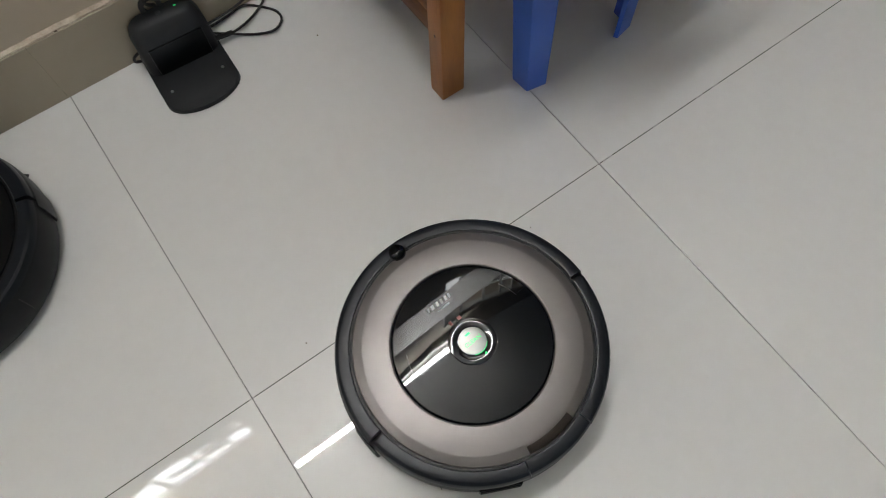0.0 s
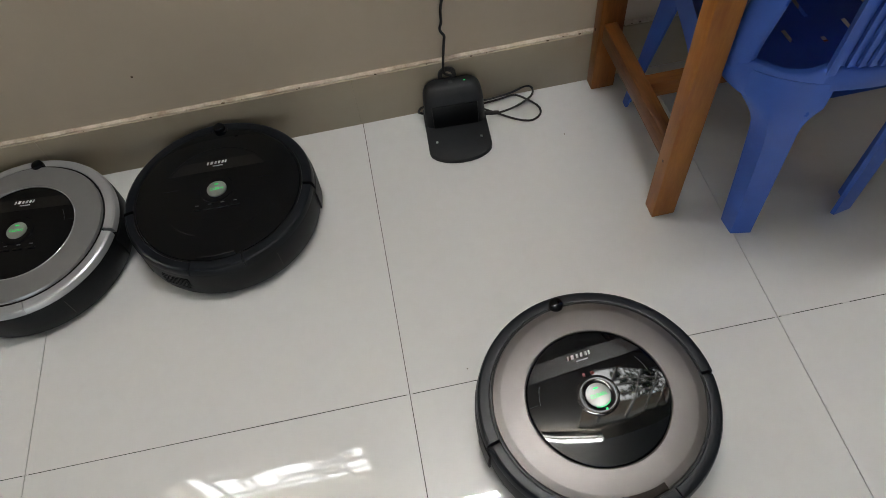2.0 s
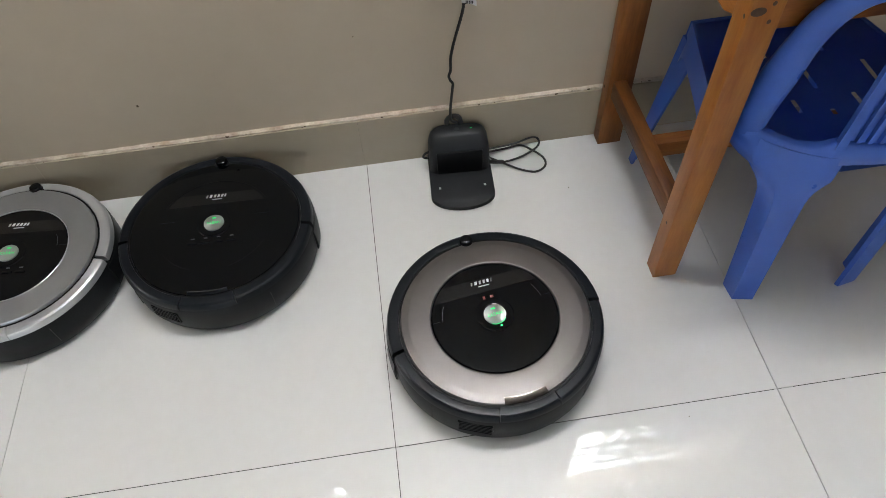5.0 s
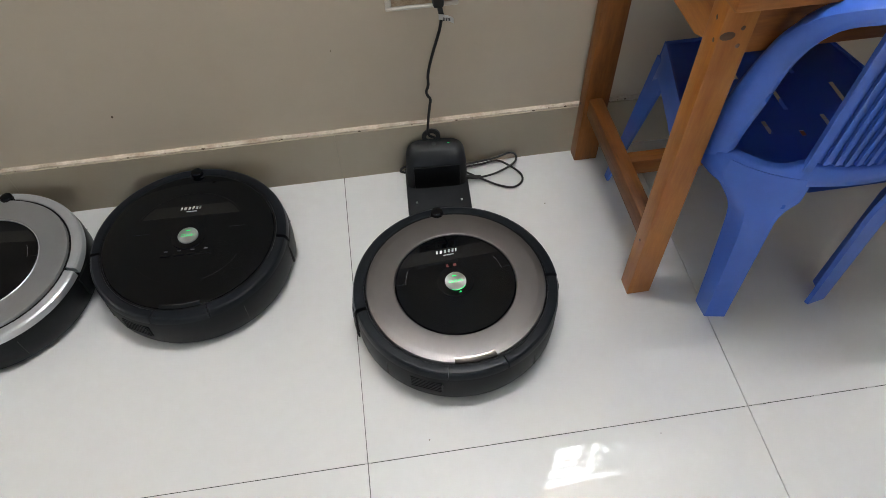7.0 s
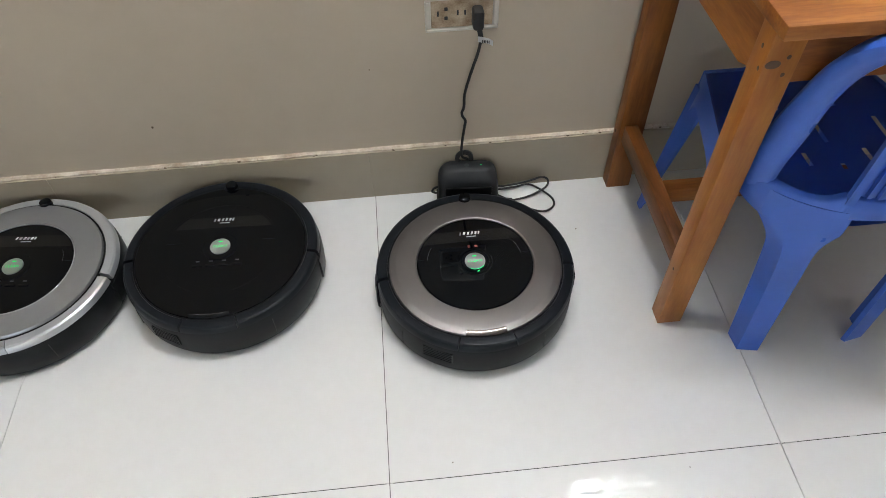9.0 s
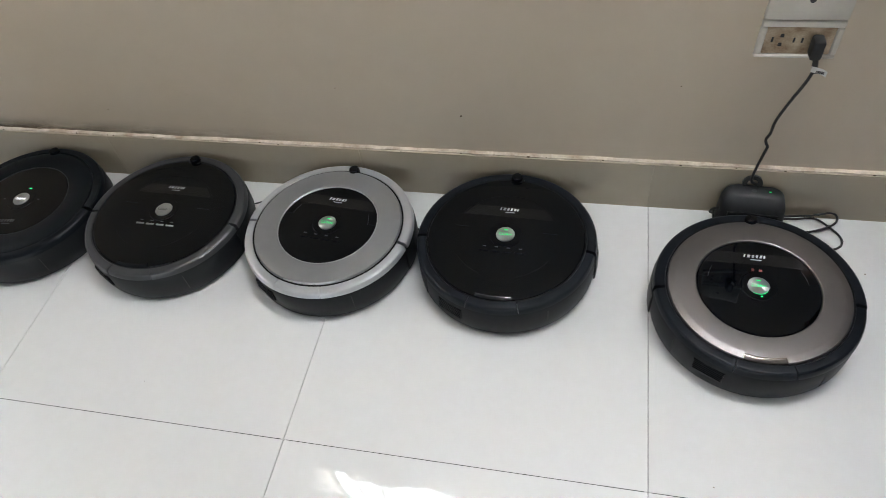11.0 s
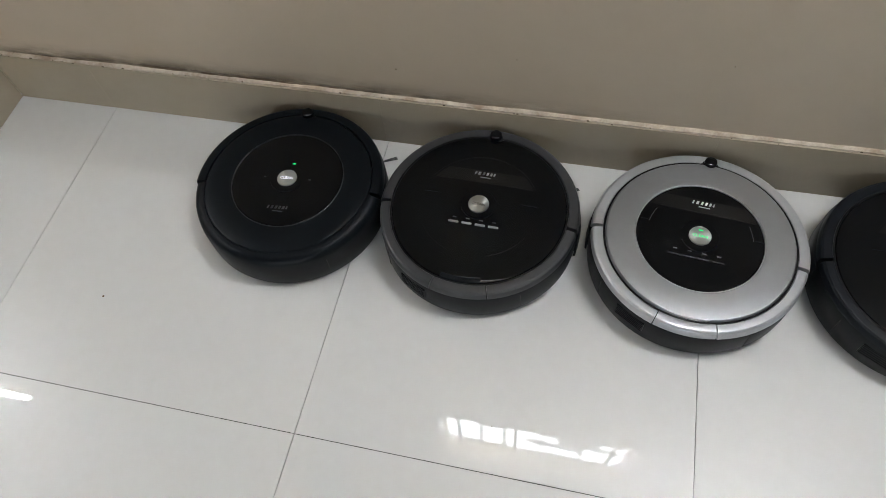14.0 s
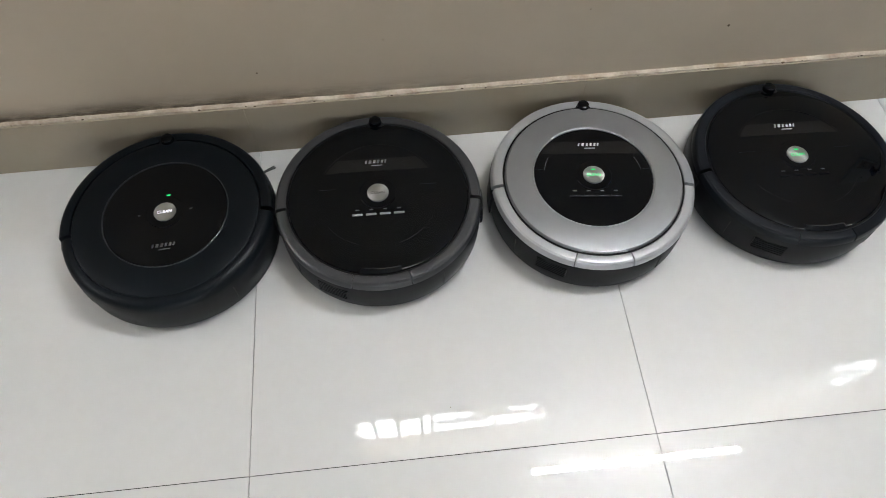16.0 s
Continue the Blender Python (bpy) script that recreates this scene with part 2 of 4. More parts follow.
def prism(points, z0, z1, bevel=0.0):
    """A flat outline in x, y raised from z0 to z1."""
    bm = bmesh.new()
    low = [bm.verts.new((x, y, z0)) for x, y in points]
    top = [bm.verts.new((x, y, z1)) for x, y in points]
    bm.faces.new(list(reversed(low)))
    lid = bm.faces.new(top)
    for i in range(len(points)):
        j = (i + 1) % len(points)
        bm.faces.new((low[i], low[j], top[j], top[i]))
    if bevel:
        bmesh.ops.bevel(bm, geom=list(lid.edges), offset=bevel, segments=2, affect="EDGES", profile=0.5)
    return bm


def spline(points, per=8):
    pts = [Vector(p) for p in points]
    pts = [2 * pts[0] - pts[1]] + pts + [2 * pts[-1] - pts[-2]]
    out = []
    for i in range(1, len(pts) - 2):
        a, b, c, d = pts[i - 1:i + 3]
        for k in range(per):
            t = k / per
            out.append(0.5 * (2 * b + (c - a) * t + (2 * a - 5 * b + 4 * c - d) * t * t + (3 * b - a - 3 * c + d) * t ** 3))
    return out + [pts[-2]]


def tube(points, radius, sides=8, per=8, bm=None):
    """A round cable along a smooth line."""
    bm = bm or bmesh.new()
    line = spline(points, per)
    rings, side = [], Vector((0.3, 0.9, 0.2))
    for i, p in enumerate(line):
        way = (line[min(i + 1, len(line) - 1)] - line[max(i - 1, 0)]).normalized()
        side = (side - way * side.dot(way)).normalized()
        up = way.cross(side)
        rings.append([bm.verts.new(p + radius * (math.cos(k * math.tau / sides) * side + math.sin(k * math.tau / sides) * up)) for k in range(sides)])
    for p, q in zip(rings, rings[1:]):
        for k in range(sides):
            bm.faces.new((p[k], p[(k + 1) % sides], q[(k + 1) % sides], q[k]))
    bm.faces.new(list(reversed(rings[0])))
    bm.faces.new(rings[-1])
    return bm


def loft(sections, bm=None):
    """Skins closed outlines of equal length one after the other and caps the ends."""
    bm = bm or bmesh.new()
    rings = [[bm.verts.new(p) for p in s] for s in sections]
    for p, q in zip(rings, rings[1:]):
        for k in range(len(p)):
            bm.faces.new((p[k], p[(k + 1) % len(p)], q[(k + 1) % len(p)], q[k]))
    bm.faces.new(list(reversed(rings[0])))
    bm.faces.new(rings[-1])
    return bm


def lettering(name, words, size, material, parent, at):
    cu = bpy.data.curves.new(name, "FONT")
    cu.body, cu.size, cu.align_x, cu.align_y, cu.extrude = words, size, "CENTER", "CENTER", 0.00015
    tmp = new("tmp", cu)
    me = bpy.data.meshes.new_from_object(tmp.evaluated_get(bpy.context.evaluated_depsgraph_get()))
    bpy.data.objects.remove(tmp)
    me.materials.clear()
    me.materials.append(M[material])
    ob = new(name, me)
    ob.parent = parent
    ob.matrix_basis = at
    return ob


# ---- the room ----
X0, X1, Y0, H = -5.4, 4.2, -5.3, 3.3
ROW = -0.594      # first joint that runs along the wall
floor = solo("floor", box(X0, X1, Y0, 0.15, -0.05, -0.004), "grout", "polished cream porcelain tile floor with thin dark joints", "floor", kind="structure")

# windows high in the wall: x from, x to, z from, z to, upright bars, cross bars
WIN = [(-1.27, -0.35, 1.90, 2.74, (-1.165, -1.06, -0.95, -0.90, -0.78, -0.60, -0.47), (2.34,)),
       (0.66, 1.50, 1.78, 2.74, (0.81, 1.0, 1.18, 1.34), (2.05, 2.14, 2.29))]


def wall_north():
    bm = bmesh.new()
    xs = [X0] + [x for w in WIN for x in w[:2]] + [X1]
    for a, b in zip(xs[0::2], xs[1::2]):
        box(a, b, 0.010, 0.15, 0, H, bm=bm)
    for a, b, z0, z1 in [w[:4] for w in WIN]:
        box(a, b, 0.010, 0.15, 0, z0, bm=bm)
        box(a, b, 0.010, 0.15, z1, H, bm=bm)
    return solo("wall_north", bm, "wall", "cream painted plaster wall with faint stains", "wall", kind="structure")


wall_north()
# unseen wall; its doorway gap is assumed, to let fill light in
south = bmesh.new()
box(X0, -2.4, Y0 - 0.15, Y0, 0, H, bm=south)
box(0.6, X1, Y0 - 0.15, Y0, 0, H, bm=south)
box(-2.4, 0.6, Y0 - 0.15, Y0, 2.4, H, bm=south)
solo("wall_south", south, "farwall", "unseen dark tan wall with an assumed wide doorway", "wall", kind="structure")
# unseen side walls, set back and toned dark against bounce
solo("wall_west", box(X0 - 0.15, X0, Y0, 0.15, 0, H), "farwall", "unseen wall toned dark tan to cut bounced light", "wall", kind="structure")
solo("wall_east", box(X1, X1 + 0.15, Y0, 0.15, 0, H), "farwall", "unseen wall toned dark tan to cut bounced light", "wall", kind="structure")
solo("ground", box(-40, 40, -60, Y0 - 0.15, -0.12, -0.02), "grout", "grey concrete ground outside the assumed doorway", "ground", kind="structure")
solo("ceiling", box(X0, X1, Y0, 0.15, H, H + 0.12), "ceiling", "plain unseen ceiling, greyed to cut bounced light", "ceiling", kind="structure")

# pillar that stands out of the wall
pillar = solo("pillar", box(-2.46, -2.032, -0.135, 0.010, 0, H, 0.004), "wall", "cream painted pillar standing out of the wall", "pillar", kind="structure")


def baseboard():
    base = thing("baseboard", pose(0, 0, 0), "beige skirting tiles with a rough mortar top edge", "baseboard", kind="structure")
    cuts = [X0, -4.23, -3.63, -3.03, -2.464]
    for a, b in zip(cuts, cuts[1:]):
        part("skirting_tile", box(a + 0.0001, b - 0.0001, 0.0, 0.010, 0, 0.119, 0.0003, 1), "skirt", base)
    cuts = [-2.024, -1.80, -1.20, -0.60, 0.0, 0.60, 1.20, 1.80, 2.40, 3.0, X1]
    for a, b in zip(cuts, cuts[1:]):
        part("skirting_tile", box(a + 0.0001, b - 0.0001, 0.0, 0.010, 0, 0.119, 0.0003, 1), "skirt", base)
    part("skirting_tile", box(-2.032, -2.024, -0.139, 0.0, 0, 0.119, 0.0008, 1), "skirt", base)
    part("skirting_tile", box(-2.46, -2.032, -0.147, -0.1352, 0, 0.119, 0.0008, 1), "skirt", base)
    # uneven mortar line along the top
    bm = bmesh.new()
    rings = []
    n = 700
    for i in range(n + 1):
        x = -2.03 + (X1 + 2.03) * i / n
        w = 0.5 + 0.5 * noise.noise(Vector((x * 9, 0.3, 0)))
        w2 = noise.noise(Vector((x * 40, 4.3, 0)))
        front = 0.0012 + 0.004 * (1 - w) + 0.0012 * w2
        top = 0.1215 + 0.003 * w + 0.0012 * w2
        rings.append([bm.verts.new(p) for p in ((x, 0.012, 0.1185), (x, front, 0.1191), (x, front, top - 0.001), (x, front + 0.002, top), (x, 0.012, top + 0.0022))])
    for p, q in zip(rings, rings[1:]):
        for k in range(4):
            bm.faces.new((p[k], q[k], q[k + 1], p[k + 1]))
    part("mortar_edge", bm, "ledge", base, "uneven cream mortar strip")
    # specks of dirt on the ledge
    rnd = random.Random(5)
    spots = [(-0.244, 0.1225, 0.0024)] + [(rnd.uniform(-2.0, 0.6), 0.1195 + rnd.uniform(0, 0.004), rnd.uniform(0.0008, 0.0020)) for _ in range(46)]
    bm = bmesh.new()
    for x, z, r in spots:
        s = bmesh.ops.create_icosphere(bm, subdivisions=1, radius=r)
        for v in s["verts"]:
            v.co = Vector((v.co.x * rnd.uniform(1, 2.2) + x, v.co.y * 0.7 + 0.0015, v.co.z + z))
    part("dirt_specks", bm, "dirt", base)
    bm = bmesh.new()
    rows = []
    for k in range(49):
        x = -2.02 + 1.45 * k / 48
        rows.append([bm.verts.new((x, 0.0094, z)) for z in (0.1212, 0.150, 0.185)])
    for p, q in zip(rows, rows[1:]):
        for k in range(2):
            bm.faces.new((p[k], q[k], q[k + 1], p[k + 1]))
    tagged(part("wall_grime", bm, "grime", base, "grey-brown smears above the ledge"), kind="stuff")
    return base


baseboard()


def wall_window(name, x0, x1, z0, z1, bars, rails):
    v = thing(name, pose(0, 0, 0), "white barred window high in the wall, bright daylight behind", "window", kind="structure")
    t = 0.014
    for b in ((x0, x1, 0.02, 0.06, z0, z0 + t), (x0, x1, 0.02, 0.06, z1 - t, z1), (x0, x0 + t, 0.02, 0.06, z0 + t, z1 - t), (x1 - t, x1, 0.02, 0.06, z0 + t, z1 - t)):
        part("window_frame", box(*b, 0.002, 1), "alu", v)
    # dark board added so the lit jamb leaves no streak in the floor
    part("window_lining", box(x1 - 0.012, x1 - 0.001, 0.0605, 0.148, z0 + t, z1 - t, 0.001, 1), "wooddark", v, "unseen dark board added to dull the bright jamb")
    for x in bars:
        part("bar", box(x - 0.009, x + 0.009, 0.03, 0.042, z0 + t, z1 - t, 0.002, 1), "alu", v)
    for z in rails:
        part("rail", box(x0 + t, x1 - t, 0.043, 0.052, z - 0.010, z + 0.010, 0.002, 1), "alu", v)
    return v


for i, w in enumerate(WIN):
    wall_window("window_%d" % (i + 1), *w)
solo("backdrop", box(-5.0, 5.2, 1.7, 1.72, 0.3, 12.0), "daylight", "bright overcast sky outside the windows", "sky", kind="structure")


def outside_roof():
    """Slanting boards of a lean-to outside the first window."""
    r = thing("lean_to_roof", pose(0, 0, 0), "dark slanting boards of a lean-to roof outside", "roof")
    for x, z, a, ln, w in ((-1.02, 2.04, 20, 0.16, 0.018), (-0.62, 2.02, -14, 0.30, 0.026), (-0.52, 2.13, -9, 0.34, 0.020), (-0.72, 2.20, -6, 0.30, 0.016), (-0.80, 1.955, 4, 0.9, 0.05)):
        part("roof_board", box(-ln / 2, ln / 2, -0.01, 0.01, -w / 2, w / 2, 0.002, 1), "roofing", r, at=pose(x, 0.19, z + 0.50, 0, a, 0))
    return r


outside_roof()


def outside_shrub():
    """Leaves close behind the right part of the second window."""
    rnd = random.Random(11)
    tree = thing("shrub", pose(1.42, 0.31, 0), "dark leafy shrub growing outside close to the window", "shrub")
    part("trunk", tube([(0, 0, -0.0), (0.02, 0.02, 0.9), (-0.05, 0.0, 1.6), (-0.02, 0.02, 3.0)], 0.018), "roofing", tree)
    bm = bmesh.new()
    for _ in range(950):
        x = rnd.triangular(-0.46, 0.35, -0.02)
        z = rnd.uniform(2.30, 3.25)
        y = rnd.uniform(-0.12, 0.14)
        m = pose(x, y, z, rnd.uniform(40, 140), rnd.uniform(-60, 60), rnd.uniform(0, 360))
        ln, w = rnd.uniform(0.035, 0.075), rnd.uniform(0.012, 0.024)
        pts = [(0, 0, 0), (ln * 0.4, w, 0.004), (ln, 0, 0), (ln * 0.4, -w, 0.004)]
        bm.faces.new([bm.verts.new(m @ Vector(p)) for p in pts])
    part("leaves", bm, "leaf", tree)
    return tree


outside_shrub()


def tube_lamp():
    lamp = thing("tube_lamp", pose(0, 0, 0), "white batten fixture with a lit fluorescent tube on the wall", "lamp", "tube lamps")
    part("batten", box(-0.61, 0.61, 0.0, 0.05, -0.03, 0.03, 0.006), "alu", lamp)
    part("holder", box(-0.612, -0.59, -0.065, -0.001, -0.02, 0.02, 0.004), "alu", lamp)
    part("holder", box(0.59, 0.612, -0.065, -0.001, -0.02, 0.02, 0.004), "alu", lamp)
    bm = bmesh.new()
    bmesh.ops.create_cone(bm, cap_ends=True, segments=16, radius1=0.014, radius2=0.014, depth=1.178)
    bmesh.ops.rotate(bm, verts=bm.verts, matrix=Matrix.Rotation(radians(90), 3, "Y"))
    bmesh.ops.translate(bm, verts=bm.verts, vec=(0, -0.045, 0))
    part("tube", bm, "tube", lamp, "glowing white glass tube")
    return lamp


lamp = tube_lamp()
lamp.matrix_world = pose(0.23, -0.042, 2.90)
copy_thing(lamp, pose(-4.50, -0.042, 2.90))


# ---- robot vacuums ----
def robot(name, m, label, c, small):
    """A round robot vacuum, 0.35 m across, its front along +y."""
    r = thing(name, m, label, "robot vacuum", "robot vacuums along the wall")
    body = part("body", lathe([(0.02, 0.0045), (0.162, 0.0045), (0.1668, 0.0070), (0.1692, 0.014), (0.1700, 0.030), (0.1696, 0.064), (0.1672, 0.0690), (0.149, 0.070), (0.02, 0.070)]), "skirtblack", r)
    part("bumper", lathe([(0.150, 0.0085), (0.168, 0.0105), (0.1722, 0.017), (0.1738, 0.028), (0.1734, 0.056), (0.1718, 0.067), (0.1702, 0.0692), (0.1672, 0.0692), (0.1672, 0.026), (0.150, 0.018)], -5, 185), "skirtblack", r)
    rim = [(0.1515, 0.0705), (0.1515, 0.0830), (0.1522, 0.0843), (0.1540, 0.0847), (0.1650, 0.0835), (0.1684, 0.0816), (0.1704, 0.0775), (0.1712, 0.0705), (0.1672, 0.0700)]
    back = [(a - 0.0012 if a > 0.16 else a, z) for a, z in rim]
    part("bumper_rim", lathe(rim, -5, 185), c["rim"], r, smooth=20)
    # the bumper's ends stand off the body
    for a0, a1 in ((-9, 3), (177, 189)):
        part("bumper_end", lathe([(0.1712, 0.016), (0.1744, 0.020), (0.1752, 0.032), (0.1746, 0.056), (0.1726, 0.0665), (0.1712, 0.066)], a0, a1), "skirtblack", r)
    seams = ((187.2, 352.8),) if c["flush"] else ((187.2, 253.5), (286.5, 352.8))
    if c["flush"]:
        back = [(0.1500, 0.0705), (0.1500, 0.0842), (0.1540, 0.0846), (0.1590, 0.0836), (0.1640, 0.0812), (0.1674, 0.0770), (0.1690, 0.0700), (0.1660, 0.0690)]
    for a0, a1 in seams:
        part("rear_rim", lathe(back, a0, a1), c["rim"], r, smooth=40 if c["flush"] else 20)
    if not c["flush"]:
        part("bin_latch", lathe([(p - 0.0006, z - 0.0004) for p, z in back], 254.1, 285.9), c["rim"], r, smooth=20)
    if c["flush"]:
        part("top_plate", lathe([(0.1005, 0.0742), (0.1492, 0.0742), (0.1494, 0.0832), (0.1485, 0.0845), (0.1440, 0.0860), (0.1300, 0.0872), (0.1025, 0.0880), (0.1005, 0.0872)]), c["plate"], r)
    elif c["whole"]:
        part("top_plate", dome([(0, 0.0742), (0.1478, 0.0742), (0.1480, 0.0822), (0.1468, 0.0842), (0.139, 0.0856), (0.105, 0.0876), (0.06, 0.0886), (0, 0.0889)], 96), c["plate"], r)
    if not c["whole"] and not c["flush"]:
        part("top_plate", lathe([(0.1005, 0.0742), (0.1474, 0.0742), (0.1476, 0.0846), (0.1468, 0.0858), (c["edge"] + 0.0012, 0.0878), (c["edge"], 0.0880), (0.1025, 0.0881), (0.1005, 0.0872)]), c["plate"], r, smooth=12)
    if not c["whole"]:
        part("centre_lid", dome([(0, 0.0742), (0.0988, 0.0742), (0.0992, 0.0862), (0.0978, 0.0876), (0.085, 0.0884), (0.05, 0.0889), (0, 0.0890)], 96), c["lid"], r)
        if c["trim"]:
            part("lid_trim", lathe([(0.0993, 0.0850), (0.0993, 0.0880), (0.0999, 0.0885), (0.1008, 0.0880), (0.1008, 0.0850)]), c["trim"], r)
    if not c["flush"]:
        part("plate_gasket", lathe([(0.1482, 0.0750), (0.1482, 0.0836), (0.1512, 0.0836), (0.1512, 0.0750)]), "black", r)
    # smoked band across the front of the lid, and the seams of the bin door
    prof = [(0, 0.0890), (0.05, 0.0889), (0.085, 0.0884), (0.0978, 0.0876)] if not c["whole"] else [(0, 0.0889), (0.06, 0.0886), (0.105, 0.0876)]

    def lid_z(x, y):
        return float(np.interp(math.hypot(x, y), [p[0] for p in prof], [p[1] for p in prof]))

    bm, rows = bmesh.new(), []
    for k in range(6):
        y = 0.045 + 0.026 * k / 5
        w = math.sqrt(0.0968 ** 2 - y * y)
        rows.append([bm.verts.new((w * u / 12, y, lid_z(w * u / 12, y) + 0.00025)) for u in range(-12, 13)])
    for p, q in zip(rows, rows[1:]):
        for u in range(24):
            bm.faces.new((p[u], p[u + 1], q[u + 1], q[u]))
    if c["flush"]:
        bm.free()
    else:
        part("lid_band", bm, "glossband", r)
    for sx in () if c["flush"] else (-1, 1):
        part("lid_seam", box(sx * 0.083 - 0.0135, sx * 0.083 + 0.0135, 0.0125, 0.0131, 0.0870, 0.0884), "skirtblack", r)
    if c["whole"]:
        for a0, a1 in ((28, 152), (215, 250), (288, 330)):
            part("lid_line", lathe([(0.1000, 0.0870), (0.1000, 0.0881), (0.1010, 0.0880), (0.1010, 0.0870)], a0, a1), "glossband", r)
    elif not c["flush"]:
        for a0, a1 in ((8, 27), (153, 172)):
            part("lid_line", lathe([(0.0815, 0.0872), (0.0815, 0.08865), (0.0821, 0.08865), (0.0821, 0.0872)], a0, a1), "dimmark", r)
    else:
        part("status_light", box(0.002, 0.008, 0.031, 0.0335, 0.0885, 0.0896), "green", r)
        for x in (-0.041, 0.041):
            part("touch_key", box(x - 0.002, x + 0.002, -0.001, 0.001, 0.0885, 0.0896), "dimmark", r)
    # button
    ring = part("button_ring", lathe([(0.0182, 0.0885), (0.0182, 0.0899), (0.0205, 0.0906), (0.0290, 0.0900), (0.0305, 0.0886)], steps=48), "gloss", r)
    button = part("clean_button", dome([(0, 0.0880), (0.0174, 0.0880), (0.0176, 0.0906), (0.0168, 0.0914), (0.009, 0.0917), (0, 0.0918)], 40), "steel", r)
    lettering("button_text", "CLEAN", 0.0076, c["light"], button, pose(0, -0.001, 0.0919))
    if c["light"] == "green":
        part("status_light", box(-0.0035, 0.0035, 0.0085, 0.0110, 0.0914, 0.0921), "green", button)
    if c["icons"]:
        part("glow_ring", lathe([(0.0176, 0.0898), (0.0176, 0.0908), (0.0183, 0.0908), (0.0183, 0.0898)], 240, 320, steps=48), "green", button)
        part("status_light", prism([(0.0010, -0.0235), (0.0050, -0.0235), (0.0050, -0.0205), (0.0028, -0.0205)], 0.0890, 0.0907), "green", button)
    # maker's mark and its small line, as plain slanted bars
    y, ink = (-0.062, "dimmark") if c["low_mark"] else (0.064, c["ink"])
    for x, w in ((-0.0185, 0.0035), (-0.0125, 0.0062), (-0.0050, 0.0052), (0.0015, 0.0052), (0.0080, 0.0052), (0.0140, 0.0036)):
        part("logo_bar", prism([(x - 0.0013, y - 0.0030), (x - 0.0013 + w * 0.66, y - 0.0030), (x + w * 0.66, y + 0.0030), (x, y + 0.0030)], 0.0885, 0.0896), ink, r)
    part("logo_line", prism([(-0.009, y - 0.0085), (0.009, y - 0.0085), (0.0094, y - 0.0070), (-0.0086, y - 0.0070)], 0.0885, 0.0896), ink, r)
    # indicators
    if c["icons"]:
        part("indicator", box(-0.0085, -0.0050, 0.031, 0.0365, 0.0885, 0.0896), c["icons"], r)
        part("indicator", box(0.0035, 0.0085, 0.031, 0.0355, 0.0885, 0.0896), c["icons"], r)
    if small:
        for x in (-0.0345, -0.0120, 0.0105, 0.0330):
            part("function_key", box(x - 0.0085, x + 0.0085, -0.0425, -0.0385, 0.0880, 0.0902, 0.0008), small, r)
            part("key_mark", box(x - 0.003, x + 0.003, -0.0325, -0.0305, 0.0885, 0.0896), "dimmark", r)
    # front sensor
    part("sensor", dome([(0, 0.070), (0.0108, 0.070), (0.0110, 0.0880), (0.0100, 0.0915), (0.0075, 0.0932), (0, 0.0936)], 28), "gloss", r, at=pose(0, 0.1520, 0))
    part("sensor_seat", dome([(0, 0.074), (0.0150, 0.074), (0.0145, 0.0840), (0.0125, 0.0850), (0, 0.0850)], 28), "black", r, at=pose(0, 0.1480, 0))
    # grip in the rear edge of the plate
    if not c["flush"]:
        part("bin_grip", lathe([(0.1375, 0.0840), (0.1385, 0.0877), (0.1462, 0.0868), (0.1486, 0.0850), (0.1484, 0.079)], 257, 283), c["grip"], r)
    # rear vent with slats, and the seams of the skirt
    if not c["flush"]:
        vent = part("vent", box(-0.026, 0.026, -0.002, 0.003, -0.0125, 0.0125), "black", body, at=Matrix.Rotation(radians(-28), 4, "Z") @ pose(0, -0.1684, 0.0455) @ pose(0, 0, 0, -1))
        for k in range(5):
            z = -0.010 + 0.005 * k
            part("slat", box(-0.0245, 0.0245, -0.0036, 0.0, z - 0.0009, z + 0.0009), "skirtblack", body, at=vent.matrix_basis)
    for a in (218, 305):
        part("seam", box(-0.0006, 0.0006, -0.0015, 0.003, -0.021, 0.017), "rubber", body, at=Matrix.Rotation(radians(a - 270), 4, "Z") @ pose(0, -0.1692, 0.0420) @ pose(0, 0, 0, -1))
    for a in (205, 335):
        part("wheel", lathe([(0.002, -0.012), (0.034, -0.012), (0.036, 0.0), (0.034, 0.012), (0.002, 0.012)], steps=28), "rubber", body,
             at=pose(-0.115 if a < 270 else 0.115, 0, 0.0361) @ pose(0, 0, 0, 0, 90, 0))
    # whisking side brush by the front right corner
    brush = part("side_brush", lathe([(0.002, 0.006), (0.012, 0.006), (0.012, 0.012), (0.002, 0.012)], steps=20), "greyrim", body, at=pose(0.118, 0.098, 0))
    bm = bmesh.new()
    for a in c["whisk"]:
        d = Vector((math.cos(radians(a)), math.sin(radians(a)), 0))
        for s in (-0.05, 0.0, 0.05):
            e = Vector((math.cos(radians(a) + s), math.sin(radians(a) + s), 0))
            tube([d * 0.011 + Vector((0, 0, 0.009)), e * 0.035 + Vector((0, 0, 0.006)), e * c["bristle"] + Vector((0, 0, 0.0018))], 0.0009, 5, 3, bm)
    part("bristles", bm, "greyrim", body, at=brush.matrix_basis)
    return r


